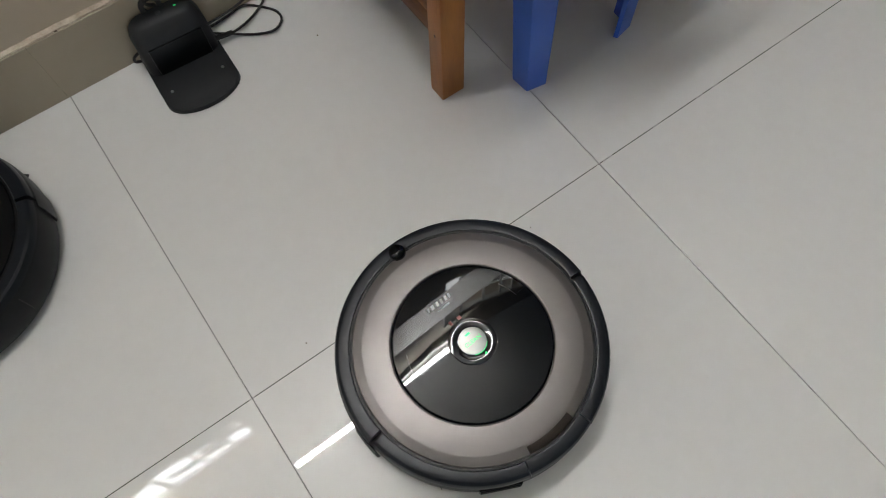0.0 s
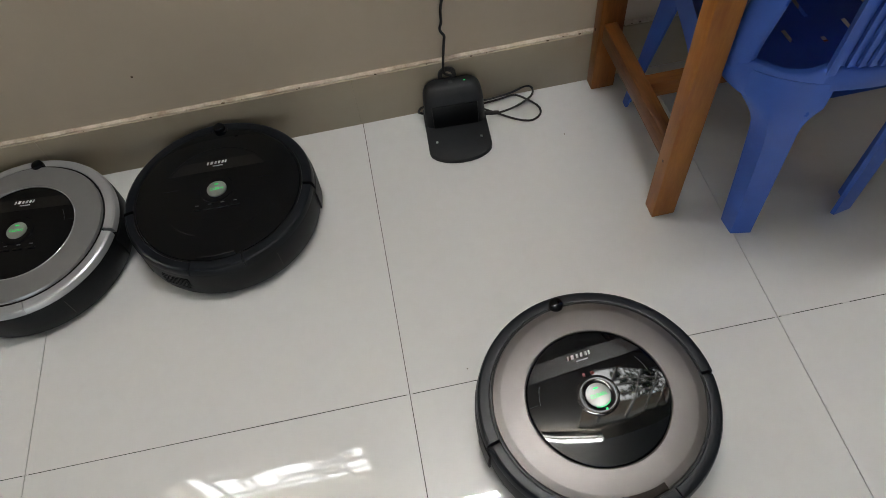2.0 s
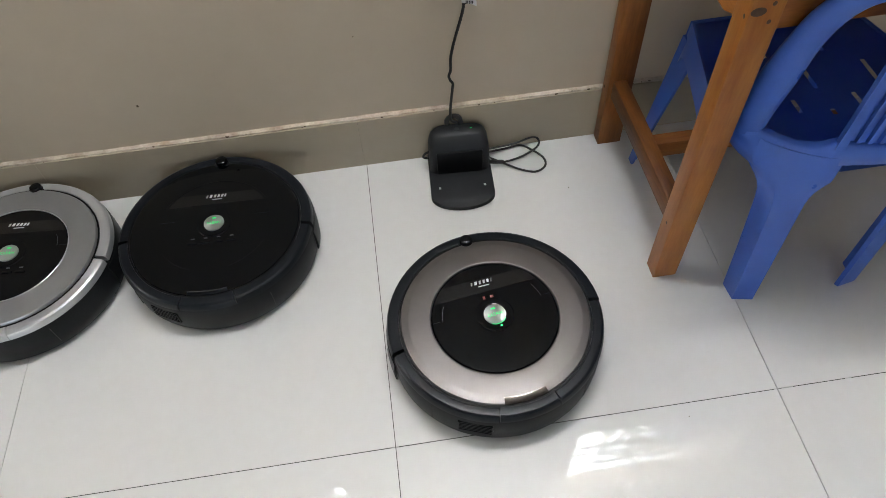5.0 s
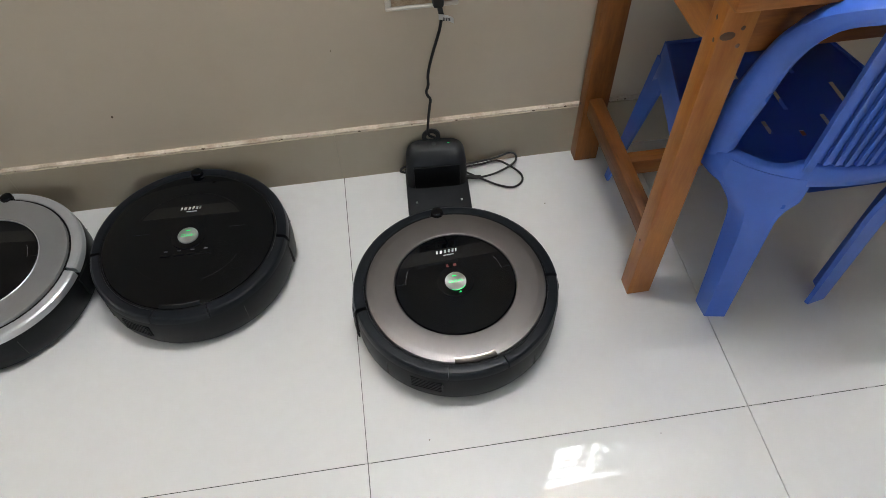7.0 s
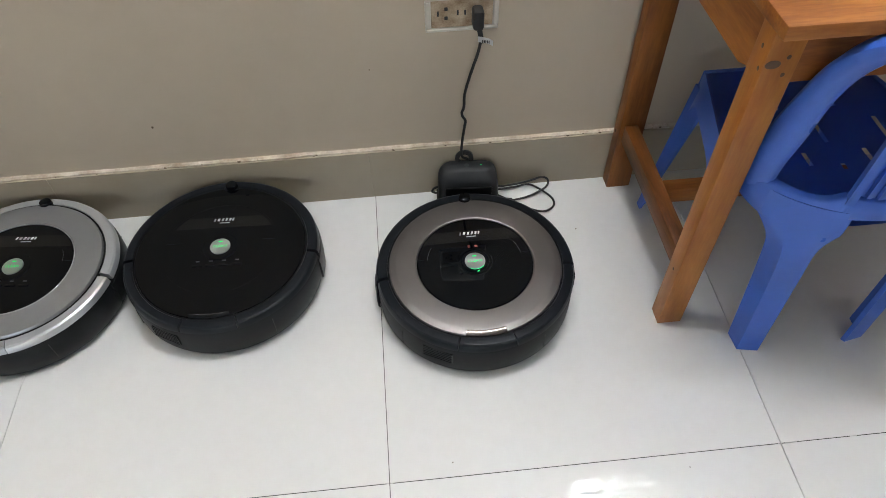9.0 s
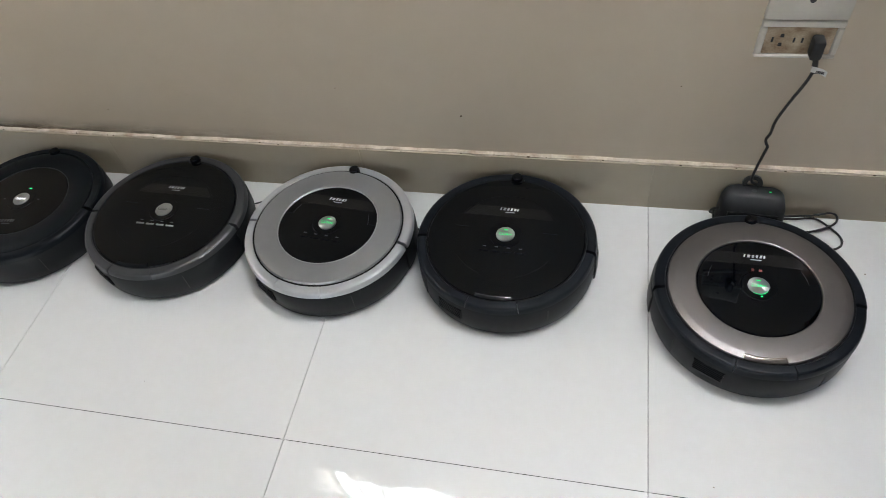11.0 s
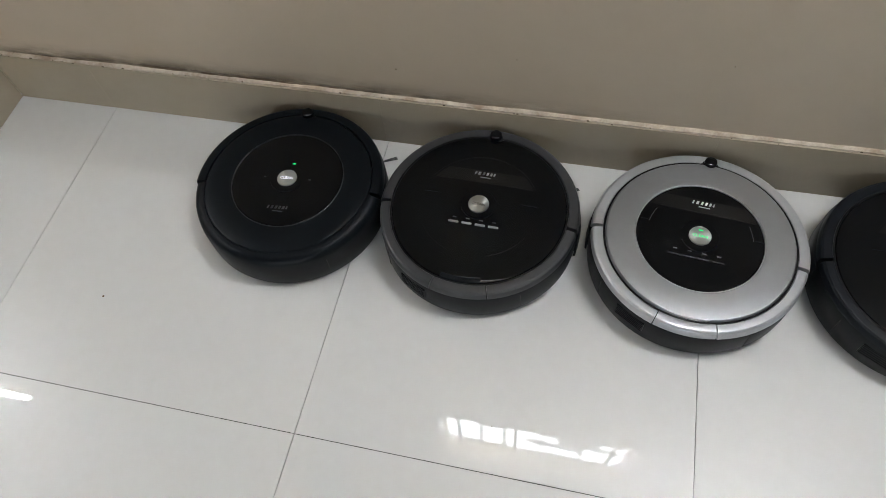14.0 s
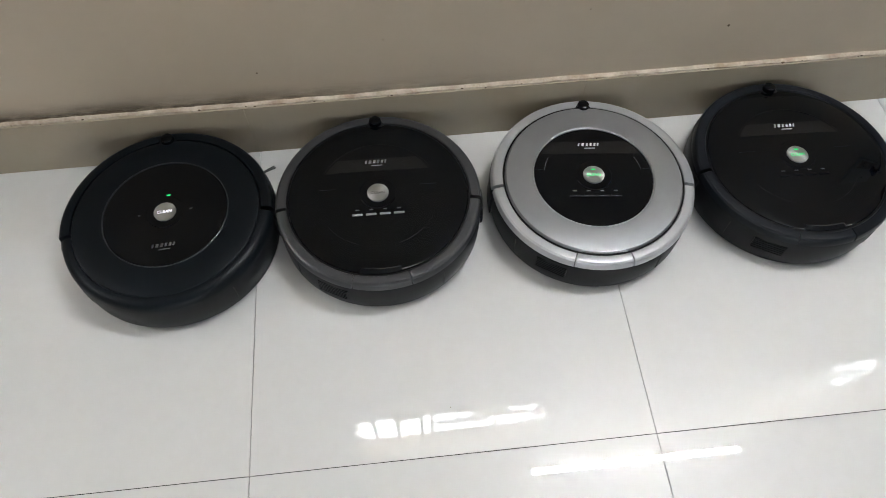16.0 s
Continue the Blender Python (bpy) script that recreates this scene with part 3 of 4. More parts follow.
STYLE = dict(plate="gloss", lid="gloss", rim="rimblue", grip="gloss", trim="", light="green", icons="", whole=False, low_mark=False, flush=False, edge=0.1350, ink="mark", whisk=(100, 220, 340), bristle=0.043)
robot("robot_vacuum", pose(-1.326, -0.178, 0, 0, 0, 4), "charcoal robot vacuum with gloss black centre by the wall",
      {**STYLE, "plate": "navy", "rim": "navy", "grip": "navy", "light": "whitelight", "low_mark": True, "flush": True, "trim": "greyrim", "whisk": (32, 152, 272), "bristle": 0.056}, "")
robot("robot_vacuum", pose(-0.982, -0.178, 0, 0, 0, -1.5), "gloss black robot vacuum with a dark grey rim and four keys",
      {**STYLE, "rim": "greyrim", "light": "dimmark", "whole": True, "ink": "midmark", "whisk": (32, 152, 272), "bristle": 0.050}, "midmark")
robot("robot_vacuum", pose(-0.622, -0.181, 0, 0, 0, -5.5), "silver robot vacuum with a gloss black centre and green light",
      {**STYLE, "plate": "silver", "rim": "silverrim", "grip": "silvergrip", "trim": "silverrim", "edge": 0.1446}, "gloss")
robot("robot_vacuum", pose(-0.269, -0.177, 0, 0, 0, -2), "all black gloss robot vacuum with a green light by the wall",
      {**STYLE, "whole": True}, "gloss")
rover = robot("robot_vacuum", pose(0.264, -0.724, 0, 0, 0, 2.7), "taupe and black robot vacuum driving on tiles",
              {**STYLE, "plate": "taupe", "grip": "taupegrip", "icons": "red"}, "")


# ---- charging dock, cable and socket ----
def charging_dock(m):
    d = thing("charging_dock", m, "black plastic charging dock with a flat contact plate against the skirting", "charging dock")
    edge = [(-0.062, 0.065), (-0.062, -0.050)] + [(0.062 * math.sin(a), -0.050 - 0.035 * math.cos(a)) for a in [radians(-78 + 156 * i / 16) for i in range(17)]] + [(0.062, -0.050), (0.062, 0.065)]
    plate = part("base_plate", prism(edge, 0.001, 0.010, 0.003), "dock", d)
    for x in (-0.044, 0.044):
        part("contact", box(x - 0.0022, x + 0.0022, -0.0345, -0.0300, 0.0098, 0.0120, 0.0008), "steel", plate)
    secs = []
    for z, y0, w, dp in ((0.008, 0.067, 0.060, 0.060), (0.035, 0.067, 0.0595, 0.057), (0.055, 0.067, 0.0585, 0.0535), (0.064, 0.067, 0.0575, 0.0505), (0.071, 0.0668, 0.0555, 0.0455), (0.077, 0.0664, 0.0530, 0.0395), (0.082, 0.0655, 0.0490, 0.0330), (0.0855, 0.0640, 0.044, 0.0280)):
        s = []
        for cx, cy, a in ((w - 0.016, y0 - 0.012, 0), (-w + 0.016, y0 - 0.012, 90), (-w + 0.016, y0 - dp + 0.014, 180), (w - 0.016, y0 - dp + 0.014, 270)):
            rr = (0.016, 0.012) if a < 180 else (0.016, 0.014)
            for k in range(5):
                t = radians(a + 22.5 * k)
                s.append((cx + rr[0] * math.cos(t), cy + rr[1] * math.sin(t), z))
        secs.append(s)
    tower = part("tower", loft(secs), "dock", d, smooth=60)
    part("sensor_window", box(-0.045, 0.045, -0.002, 0.003, -0.029, 0.022, 0.0015), "black", tower, at=pose(0, 0.0105, 0.038, -6))
    part("tower_mark", dome([(0, 0), (0.0045, 0), (0.0045, 0.001), (0, 0.0012)], 16), "greyrim", tower, at=pose(-0.002, 0.050, 0.0851))
    part("status_light", box(-0.0018, 0.0018, -0.0008, 0.0008, 0, 0.0012), "green", tower, at=pose(0.026, 0.050, 0.0850))
    part("cable_guide", lathe([(0.010, -0.004), (0.018, -0.004), (0.018, 0.004), (0.010, 0.004)], steps=24), "rubber", d, at=pose(-0.006, 0.066, 0.090) @ pose(0, 0, 0, 80, 0, 0))
    return d


charging_dock(pose(0.186, -0.070, 0, 0, 0, -3.5))


def cable():
    c = thing("power_cable", pose(0, 0, 0), "thin black power cable coiled on tiles, plugged into the wall", "cable")
    part("hanging_cable", tube([(0.207, -0.030, 0.376), (0.202, -0.026, 0.342), (0.190, -0.018, 0.29), (0.1825, -0.013, 0.25), (0.1815, -0.012, 0.222), (0.178, -0.012, 0.209), (0.1795, -0.012, 0.200), (0.1845, -0.012, 0.190), (0.183, -0.012, 0.175), (0.179, -0.012, 0.14), (0.178, -0.012, 0.105), (0.190, -0.010, 0.092)], 0.0026), "rubber", c)
    part("coil", tube([(0.242, -0.052, 0.020), (0.262, -0.052, 0.012), (0.280, -0.050, 0.008), (0.315, -0.040, 0.006), (0.350, -0.022, 0.008), (0.358, -0.004, 0.010), (0.345, 0.0, 0.016), (0.312, -0.006, 0.012), (0.27, -0.010, 0.010), (0.24, -0.012, 0.012)], 0.0022), "rubber", c)
    part("coil", tube([(0.24, -0.020, 0.010), (0.285, -0.012, 0.006), (0.318, -0.006, 0.004), (0.340, -0.024, 0.004), (0.358, -0.050, 0.004), (0.356, -0.072, 0.004), (0.335, -0.084, 0.004), (0.308, -0.074, 0.004), (0.280, -0.054, 0.005), (0.252, -0.032, 0.006), (0.24, -0.022, 0.008)], 0.0022), "rubber", c)
    part("coil", tube([(0.135, -0.035, 0.05), (0.122, -0.030, 0.040), (0.118, -0.024, 0.025), (0.126, -0.016, 0.012)], 0.0024), "rubber", c)
    part("jack", tube([(0.238, -0.053, 0.020), (0.252, -0.053, 0.016), (0.275, -0.0505, 0.009)], 0.0042, 10), "rubber", c)
    plug = part("plug", box(0.193, 0.211, -0.030, -0.004, 0.384, 0.418, 0.005), "rubber", c)
    part("plug_neck", tube([(0.2025, -0.024, 0.390), (0.205, -0.027, 0.378), (0.207, -0.030, 0.364)], 0.0042, 10, 4), "rubber", c)
    tag = [(0.201, -0.030, 0.376), (0.208, -0.036, 0.378), (0.217, -0.036, 0.375), (0.225, -0.033, 0.368)]
    bm = bmesh.new()
    rows = [[bm.verts.new((x, y + e, z + dz)) for e, dz in ((0, 0), (-0.0006, -0.010))] for x, y, z in spline(tag, 4)]
    for p, q in zip(rows, rows[1:]):
        bm.faces.new((p[0], q[0], q[1], p[1]))
    bmesh.ops.solidify(bm, geom=bm.faces, thickness=0.0004)
    tag_part = part("paper_tag", bm, "paper", c, "white paper tag with printed bars")
    for k in range(5):
        x = 0.2075 + 0.0026 * k
        part("print_bar", box(x - 0.0008, x + 0.0008, -0.0385, -0.0372, 0.3685 - 0.0004 * k, 0.3735 - 0.0005 * k), "ink", tag_part)
    return c


cable()


def socket():
    s = thing("wall_socket", pose(0, 0, 0.004), "stained white double wall socket under a blank cover plate", "socket")
    part("blank_plate", box(0.119, 0.239, 0.0005, 0.011, 0.432, 0.504, 0.003), "white", s)
    part("screw", dome([(0, 0), (0.0048, 0), (0.0042, 0.0015), (0, 0.002)], 16), "ink", s, at=pose(0.179, 0.0006, 0.467, 90))
    frame_bm = bmesh.new()
    box(0.119, 0.239, 0.0005, 0.011, 0.4195, 0.4302, 0.002, 1, frame_bm)
    box(0.119, 0.239, 0.0005, 0.011, 0.364, 0.3705, 0.002, 1, frame_bm)
    box(0.119, 0.1285, 0.0005, 0.011, 0.3708, 0.4192, 0.002, 1, frame_bm)
    box(0.2295, 0.239, 0.0005, 0.011, 0.3708, 0.4192, 0.002, 1, frame_bm)
    part("socket_frame", frame_bm, "white", s)
    part("socket_face", box(0.1288, 0.2292, 0.003, 0.011, 0.3710, 0.4190, 0.001, 1), "stained", s)
    for x in (0.153,):
        for z in (0.404, 0.388):
            part("socket_hole", box(x - 0.003, x + 0.003, 0.0022, 0.006, z - 0.0035, z + 0.0035, 0.001, 1), "ink", s)
    for x in (0.140, 0.172, 0.184):
        part("socket_hole", box(x - 0.0015, x + 0.0015, 0.0022, 0.006, 0.392, 0.401, 0.0005, 1), "ink", s)
    return s


socket()


# ---- table ----
def low_table():
    t = thing("low_table", pose(0, 0, 0), "low varnished orange pine table standing against the wall", "table")
    for x in (0.478, 2.16):
        part("leg", box(x, x + 0.042, -0.366, -0.333, 0, 0.5845, 0.0025), "wood", t)
        # back legs: the table's shade is in their colour
        part("leg", box(x - 0.003, x + 0.045, -0.031, -0.0015, 0, 0.5845, 0.0025), "woodshaded", t)

    def side_apron(x0):
        """A board whose lower corners are cut off towards the legs."""
        pts = [(-0.332, 0.508), (-0.312, 0.500), (-0.052, 0.500), (-0.032, 0.508), (-0.032, 0.584), (-0.332, 0.584)]
        bm = prism(pts, x0, x0 + 0.022, 0.0015)
        for v in bm.verts:
            v.co = (v.co.z, v.co.x, v.co.y)
        return part("side_apron", bm, "woody", t)

    side_apron(0.480)
    side_apron(2.178)
    part("front_apron", box(0.5205, 2.1595, -0.360, -0.340, 0.500, 0.5845, 0.002), "woodx", t)
    part("back_apron", box(0.5245, 2.1565, -0.024, -0.004, 0.500, 0.5845, 0.002), "woodx", t)
    # side stretchers: streaked, and darkened for the shade below the top
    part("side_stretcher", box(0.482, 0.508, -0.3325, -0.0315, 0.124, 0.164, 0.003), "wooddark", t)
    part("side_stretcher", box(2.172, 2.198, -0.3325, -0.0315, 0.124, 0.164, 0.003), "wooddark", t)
    part("long_stretcher", box(0.5085, 2.1715, -0.186, -0.160, 0.110, 0.144, 0.003), "woodx", t)
    for i in range(3):
        y = -0.400 + 0.133 * i
        part("top_plank", box(0.465, 2.214, y, y + 0.1322, 0.585, 0.604, 0.003), "woodx", t)

    def mark(x, y, z, sx, sy, sz, name="peg_hole"):
        bm = bmesh.new()
        bmesh.ops.create_uvsphere(bm, u_segments=10, v_segments=6, radius=1)
        for v in bm.verts:
            v.co = (v.co.x * sx + x, v.co.y * sy + y, v.co.z * sz + z)
        part(name, bm, "knot", t)

    for x, z in ((0.505, 0.541), (0.506, 0.517)):
        mark(x, -0.366, z, 0.0028, 0.0006, 0.0032)
    for y, z in ((-0.350, 0.548), (-0.358, 0.523), (-0.350, 0.136), (-0.012, 0.137)):
        mark(0.4782 if y < -0.1 else 0.4752, y, z, 0.0006, 0.0028, 0.0034)
    mark(0.489, -0.366, 0.532, 0.010, 0.0005, 0.006, "knot")
    return t


low_table()


# ---- chair ----
def chair(m):
    """A low tub chair of moulded plastic; its rounded back towards -y, its middle at x = 0."""
    c = thing("plastic_chair", m, "low moulded blue plastic tub chair pushed under the table", "chair")
    SH, YF, YM, A, B = 0.312, -0.086, -0.30, 0.184, 0.145

    def shell_point(a, z, off=0.0):
        """On the rounded back: angle a from the left side, height z, off outwards."""
        grow = off + 0.05 * max(0.0, z - 0.36)
        return Vector((-(A + off) * math.cos(radians(a)), YM - (B + grow) * math.sin(radians(a)), z))

    def half(y):
        if y >= YM:
            return 0.132 + (A - 0.006 - 0.132) * (YF - y) / (YF - YM)
        return (A - 0.006) * math.sqrt(max(0.02, 1 - ((YM - y) / (B - 0.004)) ** 2))

    def shell(rows, thick=0.004):
        bm = bmesh.new()
        grid = [[bm.verts.new(p) for p in row] for row in rows]
        for p, q in zip(grid, grid[1:]):
            for k in range(len(p) - 1):
                bm.faces.new((p[k], p[k + 1], q[k + 1], q[k]))
        bmesh.ops.recalc_face_normals(bm, faces=bm.faces)
        bmesh.ops.solidify(bm, geom=list(bm.faces), thickness=thick)
        return bm

    # seat, pierced by short slots
    slots = {0.0: ((-0.260, -0.218), (-0.320, -0.308)), 0.047: ((-0.182, -0.164), (-0.308, -0.280)), 0.095: ((-0.262, -0.214),)}
    xs = [-0.20, -0.12]
    for cx in (-0.095, -0.047, 0.0, 0.047, 0.095):
        xs += [cx - 0.0033, cx + 0.0033]
    xs += [0.12, 0.20]
    ys = sorted({YF, YM, -0.12, -0.20, -0.24, -0.345, -0.375, -0.40, -0.42, -0.434} | {y for pair in slots.values() for ab in pair for y in ab})
    bm = bmesh.new()

    def seat_point(x, y):
        e = half(y) * (1 if x > 0 else -1) if abs(x) > 0.19 else (x if y >= -0.33 else x * half(y) / half(-0.33))
        return (e, y, SH - 0.012 * math.cos(e * 7) * max(0.0, math.cos((y + 0.26) * 8)))

    grid = [[bm.verts.new(seat_point(x, y)) for x in xs] for y in ys]
    for a in range(len(ys) - 1):
        for b in range(len(xs) - 1):
            mx, my = (xs[b] + xs[b + 1]) / 2, (ys[a] + ys[a + 1]) / 2
            key = next((k for k in slots if abs(abs(mx) - k) < 0.001), None)
            if key is not None and any(lo < my < hi for lo, hi in slots[key]):
                continue
            bm.faces.new((grid[a][b], grid[a][b + 1], grid[a + 1][b + 1], grid[a + 1][b]))
    bmesh.ops.solidify(bm, geom=list(bm.faces), thickness=0.004)
    part("seat", bm, "blue", c)
    # skirts under the seat's sides and front, arched between the legs
    for sx in (-1, 1):
        rows = []
        for h in range(5):
            f = h / 4
            row = []
            for k in range(17):
                y = YM + (YF - YM) * k / 16
                u = (k - 8) / 8
                drop = 0.036 + 0.085 * abs(u) ** 7
                row.append((sx * (half(y) + 0.003 * math.sin(f * 1.57) + 0.008 * f), y, SH + 0.002 - drop * f))
            rows.append(row)
        part("side_skirt", shell(rows), "blue", c)
    rows = []
    for h in range(4):
        f = h / 3
        rows.append([(half(YF) * u / 8 * (1 + 0.05 * f), YF + 0.006 * f, SH + 0.002 - f * (0.034 + 0.08 * abs(u / 8) ** 6)) for u in range(-8, 9)])
    part("front_skirt", shell(rows), "blue", c)

    # rear legs: folded plates that narrow to the floor; front legs: tapered angles
    for sx in (-1, 1):
        secs = []
        inn = Vector((0.004, 0.006, 0))
        for z in (0.346, 0.334, 0.320, 0.308, 0.300, 0.290, 0.278, 0.264, 0.246, 0.222, 0.19, 0.14, 0.08, 0.0):
            f = max(0.0, 1 - z / 0.302)
            g = f ** 0.75
            flare = max(0.0, 1 - f / 0.2) ** 2.2
            a0, a1 = 41 - 8 * flare, 64 + 5 * flare
            a, b = shell_point(a0, 0.302), shell_point(a1, 0.302)
            a, b = a.lerp(Vector((-0.116, -0.408, 0.0)), g), b.lerp(Vector((-0.076, -0.437, 0.0)), g)
            fold = a.lerp(b, 0.36) + Vector((-0.008, -0.012, 0))
            a = a + Vector((0.004, 0.010, 0))
            w = min(1.0, max(0.0, (z - 0.225) / 0.085))
            w = w * w * (3 - 2 * w)
            outer = []
            for k in range(12):
                u = k / 11
                flat = a.lerp(fold, u / 0.36) if u < 0.36 else fold.lerp(b, (u - 0.36) / 0.64)
                edge = 0.0085 + 0.0022 * math.sin(math.pi * u) ** 0.5
                p = flat.lerp(shell_point(a0 + (a1 - a0) * u, z, edge), w)
                outer.append((p.x, p.y, z))
            pts = outer + [(p[0] + inn.x, p[1] + inn.y, z) for p in reversed(outer)]
            secs.append([(x * -sx, y, h) for x, y, h in reversed(pts)])
        part("rear_leg", loft(secs), "blue", c, smooth=30)
        secs = []
        for f in (0.0, 0.5, 1.0):
            x, y, z = Vector((sx * 0.140, -0.084, 0.290)).lerp(Vector((sx * 0.180, -0.080, 0.0)), f)
            w, d, t = 0.036 - 0.020 * f, 0.055 - 0.039 * f, 0.005
            secs.append([(x, y, z), (x - sx * w, y, z), (x - sx * w, y - t, z), (x - sx * t, y - t, z), (x - sx * t, y - d, z), (x, y - d, z)])
        part("front_leg", loft(secs), "blue", c)

    # back: arch, lower band and ribbed middle
    ends = [((17, 0.322), (33, 0.350)), ((17, 0.368), (34, 0.385)), ((21, 0.433), (37, 0.440)), ((26, 0.490), (39, 0.490)), ((32, 0.542), (43, 0.534)),
            ((41, 0.578), (49, 0.563)), ((54, 0.601), (57, 0.578)), ((70, 0.614), (71, 0.588))]
    ends += [((90, 0.620), (90, 0.592))] + [((180 - a[0], a[1]), (180 - b[0], b[1])) for a, b in reversed(ends)]
    outer = spline([(a, z, 0) for (a, z), _ in ends], 6)
    inner = spline([(a, z, 0) for _, (a, z) in ends], 6)
    fine = list(zip(outer, inner))
    secs = []
    for o, i in fine:
        def mid(f, off):
            return shell_point(o[0] + (i[0] - o[0]) * f, o[1] + (i[1] - o[1]) * f, off)
        secs.append([mid(-0.04, -0.018), mid(-0.04, 0.002), mid(0.10, 0.009), mid(0.5, 0.010), mid(0.92, 0.008), mid(1.0, 0.003), mid(1.0, -0.004), mid(0.15, 0.001), mid(0.08, -0.018)])
    part("back_arch", loft(secs), "blue", c, smooth=60)
    band = [(17, 0.316, 0.326), (22, 0.309, 0.340), (28, 0.302, 0.350), (34, 0.297, 0.356), (40, 0.2935, 0.355), (48, 0.2935, 0.354), (56, 0.2935, 0.358), (61, 0.300, 0.368), (65, 0.326, 0.374), (70, 0.331, 0.372), (78, 0.333, 0.371), (90, 0.334, 0.371)]
    band += [(180 - a, lo, hi) for a, lo, hi in reversed(band[:-1])]
    secs = [[shell_point(a, lo, -0.004), shell_point(a, lo, 0.005), shell_point(a, lo + 0.004, 0.009), shell_point(a, hi - 0.004, 0.009), shell_point(a, hi, 0.005), shell_point(a, hi, -0.004)] for a, lo, hi in spline(band, 4)]
    part("lower_band", loft(secs), "blue", c, smooth=60)
    rows = [[shell_point(64 + 52 * k / 20, 0.366 + 0.226 * h / 6, 0.003) for k in range(21)] for h in range(7)]
    splat = part("splat", shell(rows), "blue", c)
    for k in range(11):
        a = 69.5 + 4.1 * k
        secs = []
        for h in range(7):
            z = 0.376 + 0.208 * h / 6
            secs.append([shell_point(a - 1.25, z, 0.0045), shell_point(a - 0.8, z, 0.0095), shell_point(a + 0.8, z, 0.0095), shell_point(a + 1.25, z, 0.0045)])
        part("rib", loft(secs), "blue", splat)
    for a in (64.5, 115.5):
        secs = [[shell_point(a - 2.2, z, 0.002), shell_point(a - 1.6, z, 0.011), shell_point(a + 1.6, z, 0.011), shell_point(a + 2.2, z, 0.002)] for z in (0.362, 0.42, 0.48, 0.54, 0.572)]
        part("splat_edge", loft(secs), "blue", splat)
    return c


chair(pose(0.705, 0, 0))


# ---- small marks ----
def specks():
    bm = bmesh.new()
    for x, y, r in ((-1.617, -0.421, 0.0022), (0.388, -0.134, 0.0014), (0.097, -0.574, 0.0012), (0.45, -0.62, 0.001), (-0.9, -0.52, 0.0009)):
        o = bmesh.ops.create_icosphere(bm, subdivisions=1, radius=r)
        for v in o["verts"]:
            v.co = Vector((v.co.x + x, v.co.y + y, max(0.0, v.co.z * 0.6 + r * 0.4)))
    return solo("floor_crumbs", bm, "dirt", "tiny dark crumbs lying on the tiles", "crumbs", kind="stuff")


specks()


def wall_marks():
    bm = bmesh.new()
    for x, z, r in ((-0.375, 0.213, 0.0024), (-1.16, 0.19, 0.0016), (0.02, 0.30, 0.0012), (-0.62, 0.27, 0.001), (-0.95, 0.24, 0.001)):
        o = bmesh.ops.create_icosphere(bm, subdivisions=1, radius=r)
        for v in o["verts"]:
            v.co = Vector((v.co.x + x, 0.0098 + v.co.y * 0.3, v.co.z * 1.2 + z))
    return solo("wall_specks", bm, "dirt", "tiny dark specks on the painted wall", "specks", kind="stuff")


wall_marks()


# ---- floor tiles ----
LAY = pose(-0.3, ROW, 0, 0, 0, -0.3) @ pose(0.3, -ROW, 0)      # the tiles lie slightly askew to the wall


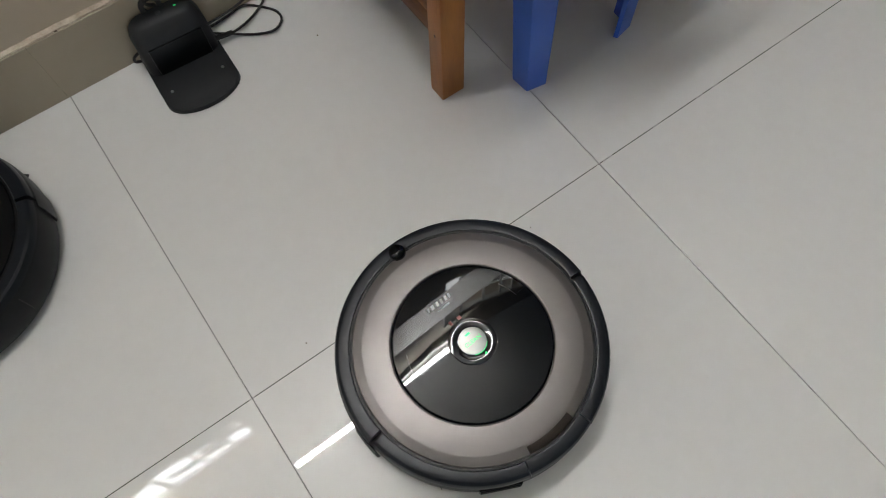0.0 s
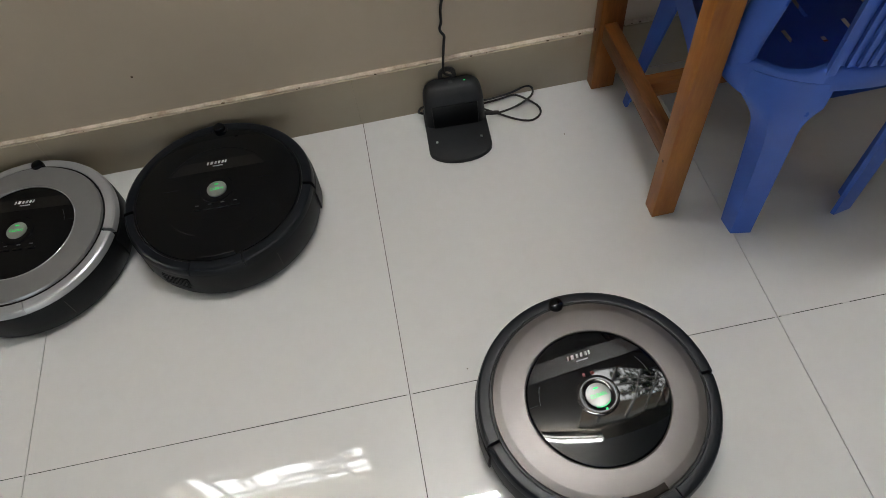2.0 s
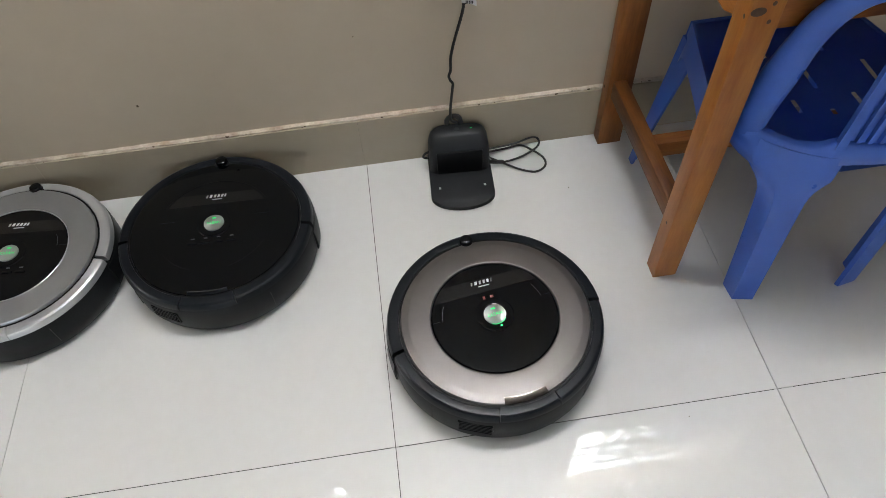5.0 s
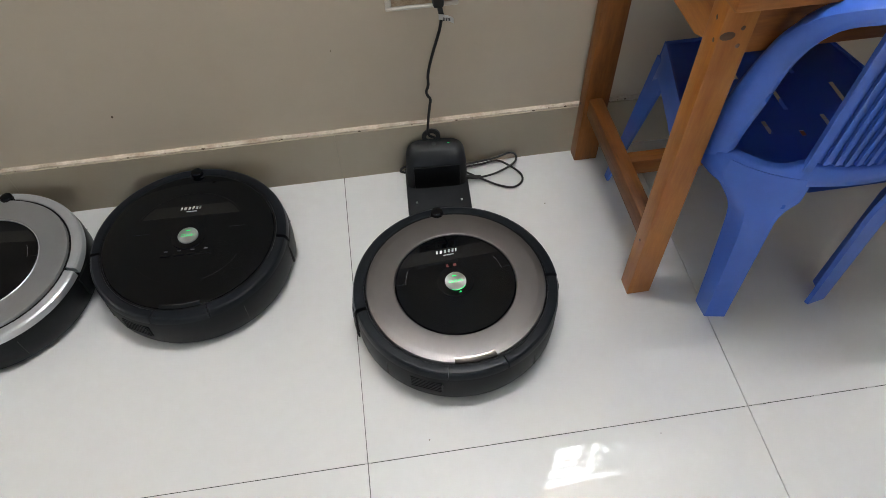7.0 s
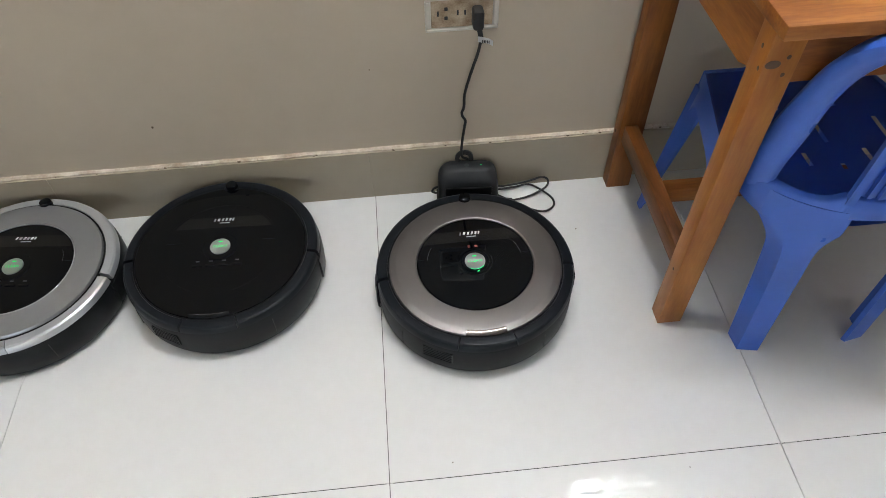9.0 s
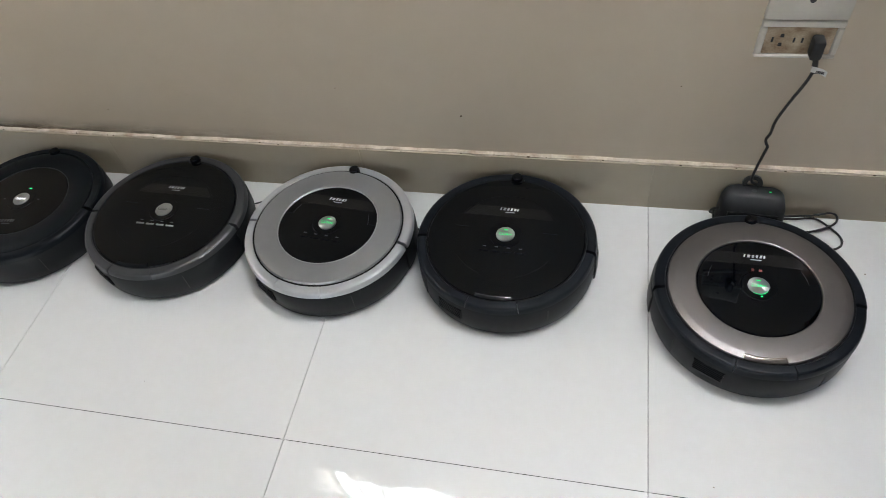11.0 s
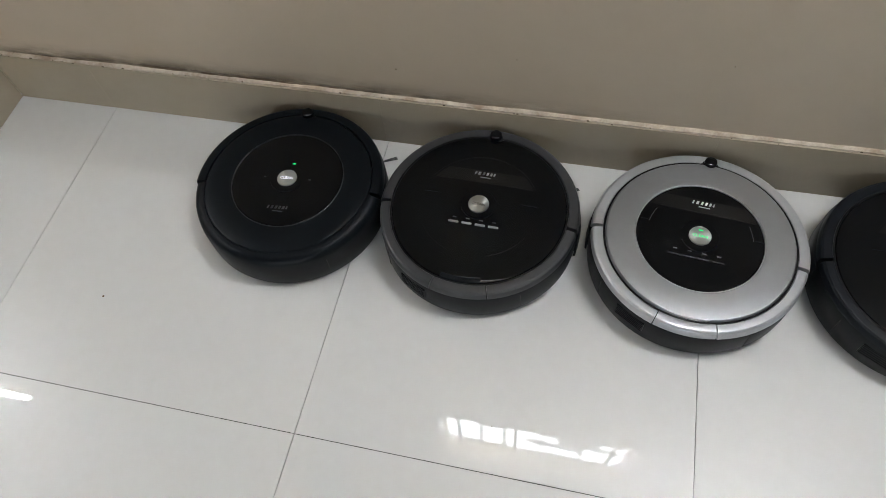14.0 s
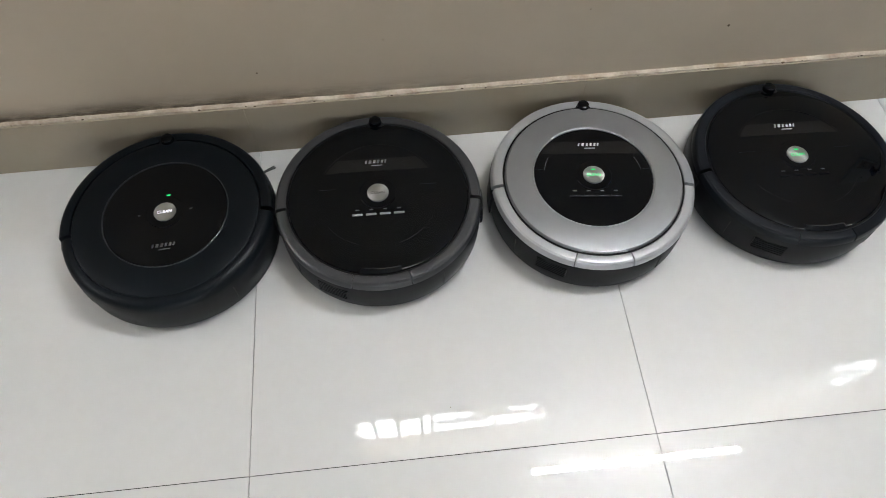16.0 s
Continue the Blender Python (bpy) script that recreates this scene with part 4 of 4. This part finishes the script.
def joint_dirt():
    """Dark dirt in the long joint, with gaps where pale filler shows."""
    bm = bmesh.new()
    rnd = random.Random(8)
    for a, b in ((-2.2, -1.205), (-1.195, -0.605), (-0.595, -0.005), (0.005, 0.595), (0.603, 0.607), (0.626, 0.71), (0.722, 0.80), (0.815, 0.835), (0.85, 0.99), (1.01, 1.19)):
        n = max(1, int((b - a) / 0.03))
        for k in range(n):
            x0, x1 = a + (b - a) * k / n, a + (b - a) * (k + 1) / n
            w = (0.00075 if a > 0.6 else 0.0005) * rnd.uniform(0.7, 1.1)
            box(x0, x1, ROW - w, ROW + w, -0.0038, -0.0002, bm=bm)
    tagged(part("joint_dirt", bm, "jointdirt", floor, "dark dirt in a tile joint", at=LAY), kind="stuff")


joint_dirt()


def tiles():
    bm = box(-0.2994, 0.2994, -0.2994, 0.2994, -0.012, 0.0)
    bmesh.ops.bevel(bm, geom=[e for e in bm.edges if all(v.co.z > -0.001 for v in e.verts)], offset=0.0003, segments=1, affect="EDGES")
    first = part("floor_tile", bm, "tile", floor, at=LAY @ pose(0.3, ROW - 0.3, 0))
    short = part("floor_tile", box(-0.2994, 0.2994, ROW + 0.0006, 0.11, -0.012, 0.0), "tile", floor, at=LAY @ pose(0.3, 0, 0))
    for i in range(-9, 7):
        for j in range(-1, 7):
            m = LAY @ pose(0.3 + 0.6 * i, 0 if j < 0 else ROW - 0.3 - 0.6 * j, 0)
            src = short if j < 0 else first
            if i == 0 and j in (-1, 0):
                continue
            ob = new("floor_tile", src.data)
            ob.parent = floor
            ob.matrix_basis = m


tiles()


# ---- what moves ----
def motions():
    rows = [(0.0, 0.264, -0.724, 2.7), (1.4, 0.264, -0.724, 2.8), (1.7, 0.264, -0.714, 4.2), (2.0, 0.262, -0.692, 6.2), (2.5, 0.253, -0.621, 11.2), (3.0, 0.234, -0.552, 18.0), (3.5, 0.205, -0.491, 23.2),
            (3.8, 0.192, -0.468, 24), (4.6, 0.182, -0.452, 14), (5.2, 0.180, -0.438, 6), (5.8, 0.179, -0.408, 5.0), (6.0, 0.177, -0.390, 5.0), (6.5, 0.176, -0.369, 4.0), (7.0, 0.175, -0.349, 3.2),
            (7.5, 0.172, -0.328, 1.8), (8.0, 0.171, -0.306, 1.0), (8.6, 0.171, -0.281, 0.3), (9.3, 0.171, -0.251, -0.5), (9.6, 0.171, -0.249, -0.8), (10.3, 0.171, -0.249, -1.0), (16.0, 0.171, -0.249, -1.0)]
    walk(rover, [(t, pose(x, y, 0, 0, 0, a)) for t, x, y, a in rows])


motions()
